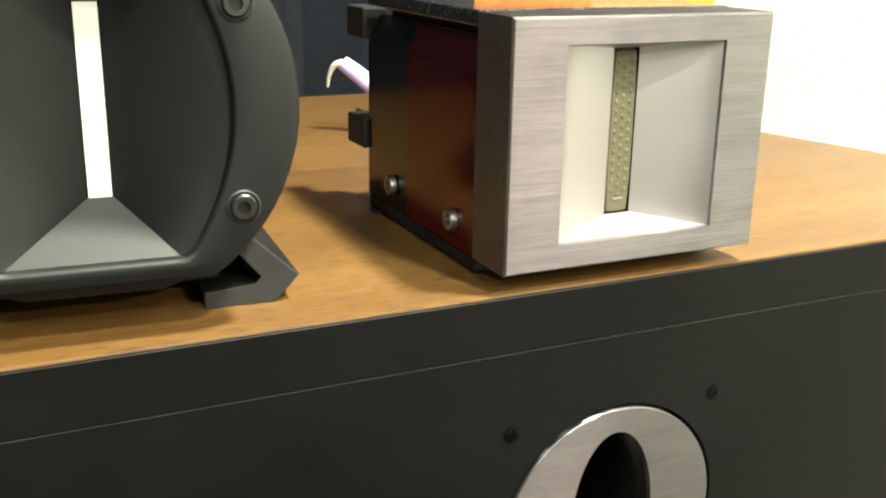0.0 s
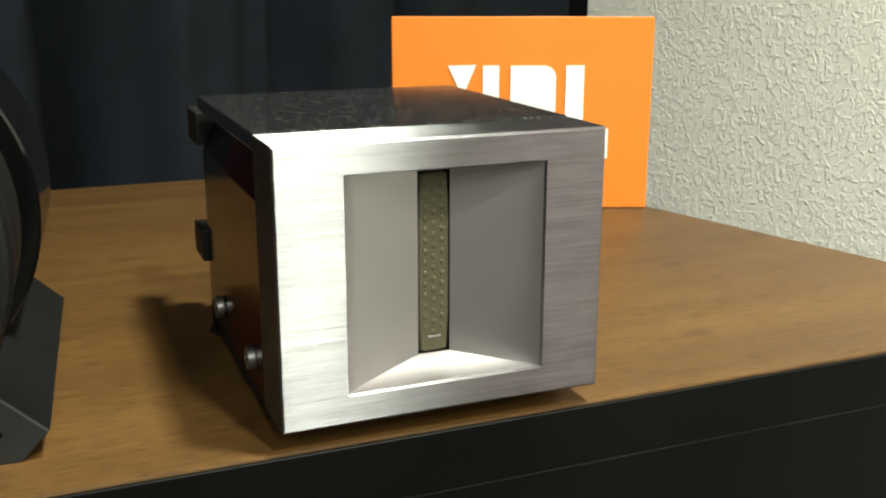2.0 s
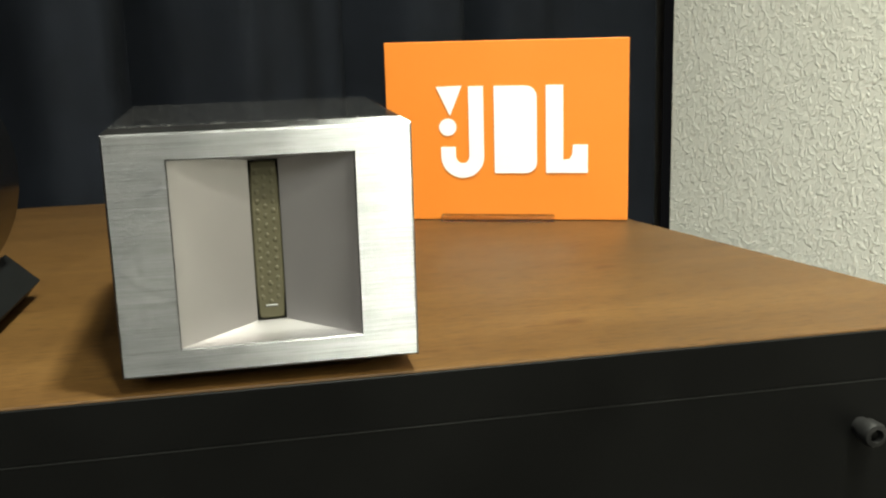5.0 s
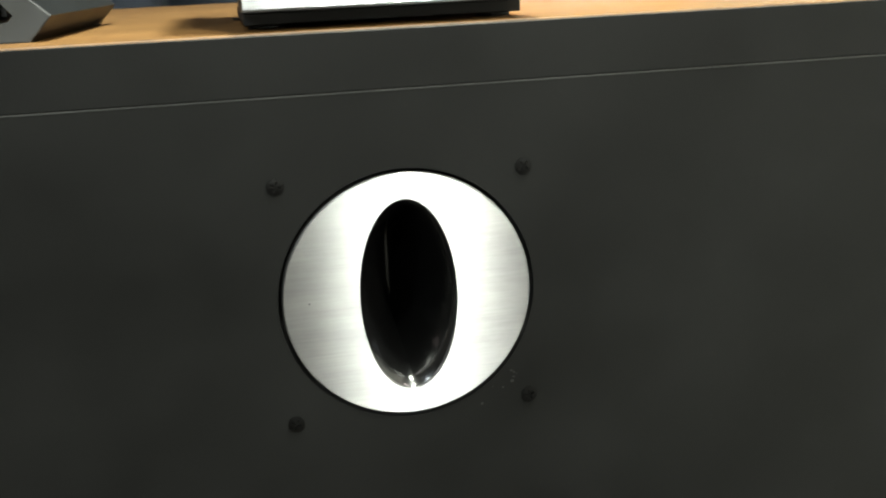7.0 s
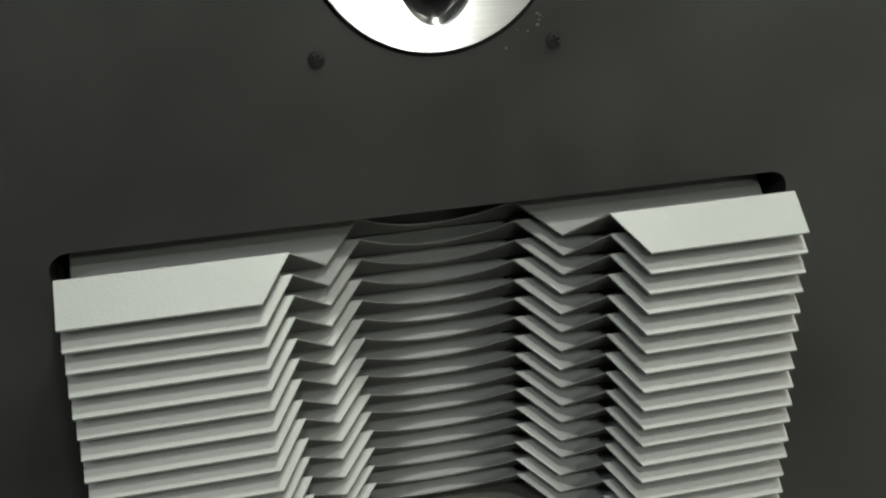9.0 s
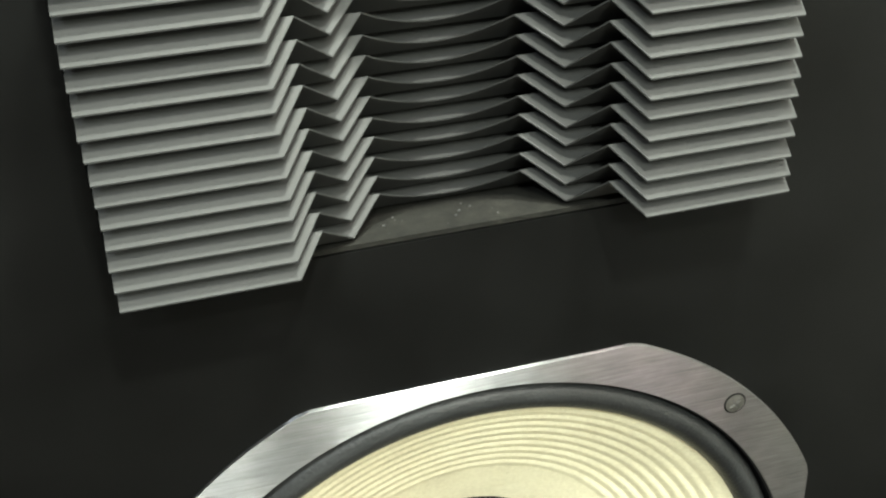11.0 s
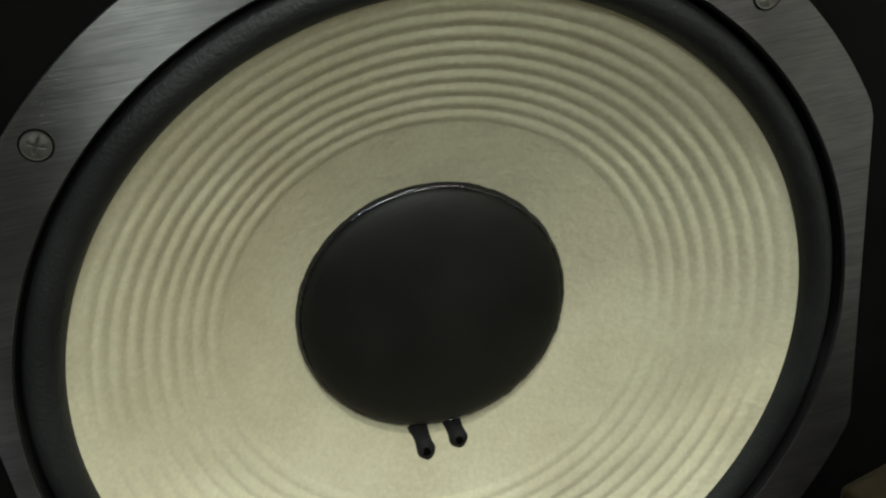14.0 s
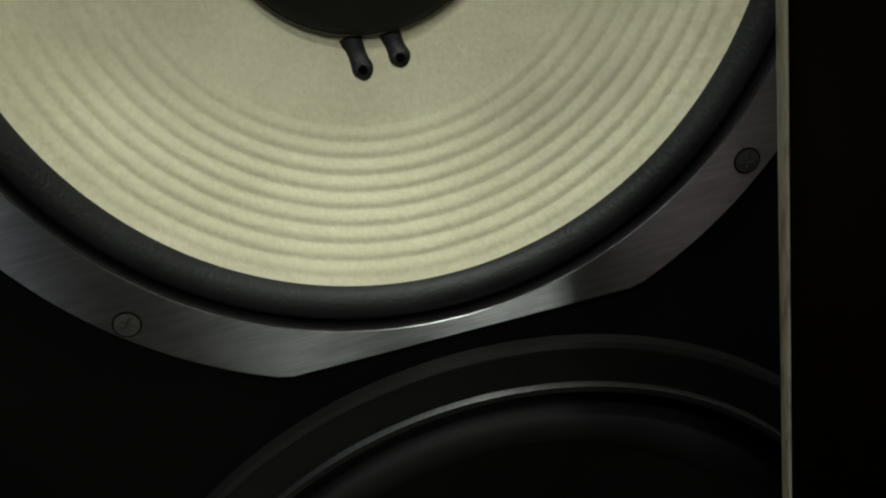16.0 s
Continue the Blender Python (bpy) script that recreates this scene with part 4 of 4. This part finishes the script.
    for dx in (-1, 1):
        for dz in (-1, 1):
            at = (cx + dx * 0.0391, y0, cz + dz * 0.0268)
            ring = part("bolt", lathe([(0.0048, 0.0004), (0.0048, -0.0002), (0.0043, -0.0004), (0.0040, 0.0014), (0.0037, 0.0016), (0.0036, -0.0006), (0.0031, -0.0011), (0.0018, -0.0011), (0.0017, 0.0012), (0.0, 0.0016)], at[0], at[2], 26), STEEL_DULL, t, "grey socket-head bolt", smooth=35)
            ring.location.y = at[1]
    for s in (-1, 1):
        pts = [(0.0300, 0.0), (0.0510, 0.0), (0.0585, 0.0080), (0.0450, 0.0205), (0.0400, 0.0165), (0.0475, 0.0085), (0.0455, 0.0062), (0.0300, 0.0050)]
        pts = [(cx + s * x, z) for x, z in pts]
        foot = part("foot_bracket", prism(pts, 0.0240, 0.1450), HORN_GREY, t, "black angled cast foot")
        # end face greyer than its black bracket: light from the front, put into the colour
        part("foot_end", prism(pts, 0.0228, 0.0238, 0.0004), FOOT_GREY, foot, "sawn end of the foot, front light in its grey")
    part("cradle", boxed(cx - 0.036, cx + 0.036, 0.030, 0.060, 0.0066, 0.0185, 0.001, 1), BLACK, t)
    return t


STEEL_DULL = brushed("dull_grey_steel", (0.085, 0.085, 0.083), 0.36, (200, 200, 200), 0.00004, 0.3)
horn_tweeter()


# ---- the orange card and its stand ----
SIGN = (0.2113, 0.2236)
SIGN_YAW = -math.degrees(math.atan(0.383))


def orange_sign():
    w, h = 0.1400, 0.1036
    t = thing("orange_sign", "small orange card with a white emblem, standing upright", "sign", (SIGN[0], SIGN[1], TOP + 0.0004))
    t.rotation_euler = (0, 0, radians(SIGN_YAW))
    part("card", boxed(-w, 0, 0, 0.0032, 0, h, 0.0004, 1), ORANGE, t, "orange printed card")
    y0, y1 = -0.0006, -0.0001

    def flat(points):
        return prism(points, y0, y1)
    part("printed_triangle", flat([(-0.1100, 0.0780), (-0.0950, 0.0784), (-0.1022, 0.0612)]), WHITE, t)
    part("printed_dot", flat(circle_pts(-0.1036, 0.0547, 0.0050, 32)), WHITE, t)
    hook = [(-0.0912, 0.0781), (-0.0826, 0.0781)] + [(-0.0952 + 0.0126 * math.cos(a), 0.0376 - 0.0126 * math.sin(a)) for a in [math.pi * k / 16 for k in range(17)]]
    hook += [(-0.1078, 0.0432), (-0.0992, 0.0432)] + [(-0.0952 - 0.0040 * math.cos(a), 0.0376 - 0.0040 * math.sin(a)) for a in [math.pi * k / 8 for k in range(9)]]
    part("printed_hook", flat(hook), WHITE, t)
    block = [(-0.0764, 0.0277)] + [(-0.0583 + 0.0064 * math.sin(a), 0.0341 - 0.0064 * math.cos(a)) for a in [math.pi / 2 * k / 6 for k in range(7)]]
    block += [(-0.0583 + 0.0064 * math.cos(a), 0.0716 + 0.0064 * math.sin(a)) for a in [math.pi / 2 * k / 6 for k in range(7)]] + [(-0.0764, 0.0780)]
    part("printed_block", flat(block), WHITE, t)
    part("printed_bar", flat([(-0.0466, 0.0278), (-0.0228, 0.0278), (-0.0228, 0.0440), (-0.0312, 0.0440), (-0.0316, 0.0384), (-0.0332, 0.0358), (-0.0368, 0.0352), (-0.0368, 0.0781), (-0.0466, 0.0781)]), WHITE, t)
    s = thing("card_stand", "clear acrylic ledge in front of the orange card", "stand", (SIGN[0], SIGN[1], TOP))
    s.rotation_euler = (0, 0, radians(SIGN_YAW))
    part("ledge", boxed(-0.1080, -0.0420, -0.0055, -0.0007, 0, 0.0040, 0.0005, 2), ACRYLIC, s)


orange_sign()


def plugged_cable():
    t = thing("cable", "thin dark cable with a lavender sleeve lying behind the tweeter", "cable", (0, 0, TOP))
    part("sleeve", tube([(0.0000, 0.272, 0.0380), (0.0060, 0.268, 0.0330), (0.0160, 0.262, 0.0240), (0.0260, 0.256, 0.0150)], [0.0040, 0.0046, 0.0048, 0.0046], 18), LAVENDER, t, "lavender insulating sleeve", smooth=50)
    part("white_wire", tube(curve_points([(0.0000, 0.272, 0.0380), (-0.0035, 0.275, 0.0365), (-0.0055, 0.278, 0.0310), (-0.0060, 0.280, 0.0240)]), [0.0022 - 0.00004 * k for k in range(41)]), PALE_SLOT, t)
    part("loose_wire", tube(curve_points([(0.0250, 0.256, 0.0150), (0.0300, 0.252, 0.0080), (0.0330, 0.262, 0.0014), (0.0300, 0.330, 0.0014)]), 0.0012), BLACK, t)


plugged_cable()


# ---- the dark wooden cabinet standing in front ----
def side_cabinet():
    ang = 14.0
    h = 0.6988
    t = thing("wooden_cabinet", "small dark-stained wooden cabinet with a worn pale corner", "cabinet", (0.0790, -0.1430, 0))
    t.rotation_euler = (0, 0, radians(ang))
    w, d = 0.26, 0.34
    def leaning(bm, foot=0.012):
        """The side flares a little towards the floor."""
        for v in bm.verts:
            if v.co.x < w / 2:
                v.co.x -= foot * (h - v.co.z) / h
        return bm
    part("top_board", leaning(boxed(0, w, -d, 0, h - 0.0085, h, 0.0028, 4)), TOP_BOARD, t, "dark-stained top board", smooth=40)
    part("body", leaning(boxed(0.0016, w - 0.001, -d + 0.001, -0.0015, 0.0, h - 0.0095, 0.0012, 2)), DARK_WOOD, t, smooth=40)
    part("corner_strip", leaning(boxed(0.0002, 0.0014, -0.0036, -0.0002, 0.0, h - 0.0087, 0.0004, 2)), PALE_EDGE, t, "pale worn corner edge", smooth=40)
    part("edge_line", leaning(boxed(0.0008, w - 0.002, -d + 0.002, -0.006, h - 0.0097, h - 0.0083)), PALE_WOOD, t)


# paler than DARK_WOOD: dust, plus light from above put into the colour
TOP_BOARD = wood("dusty_lit_top_board", (0.0045, 0.0031, 0.0011), (0.0095, 0.0066, 0.0024), (0.018, 0.0125, 0.0048), (1.2, 8, 8), 0.6, 0.1)
PALE_WOOD = wood("light_joint_line", (0.035, 0.024, 0.011), (0.05, 0.034, 0.016), (0.065, 0.044, 0.022), (8, 8, 8))
side_cabinet()
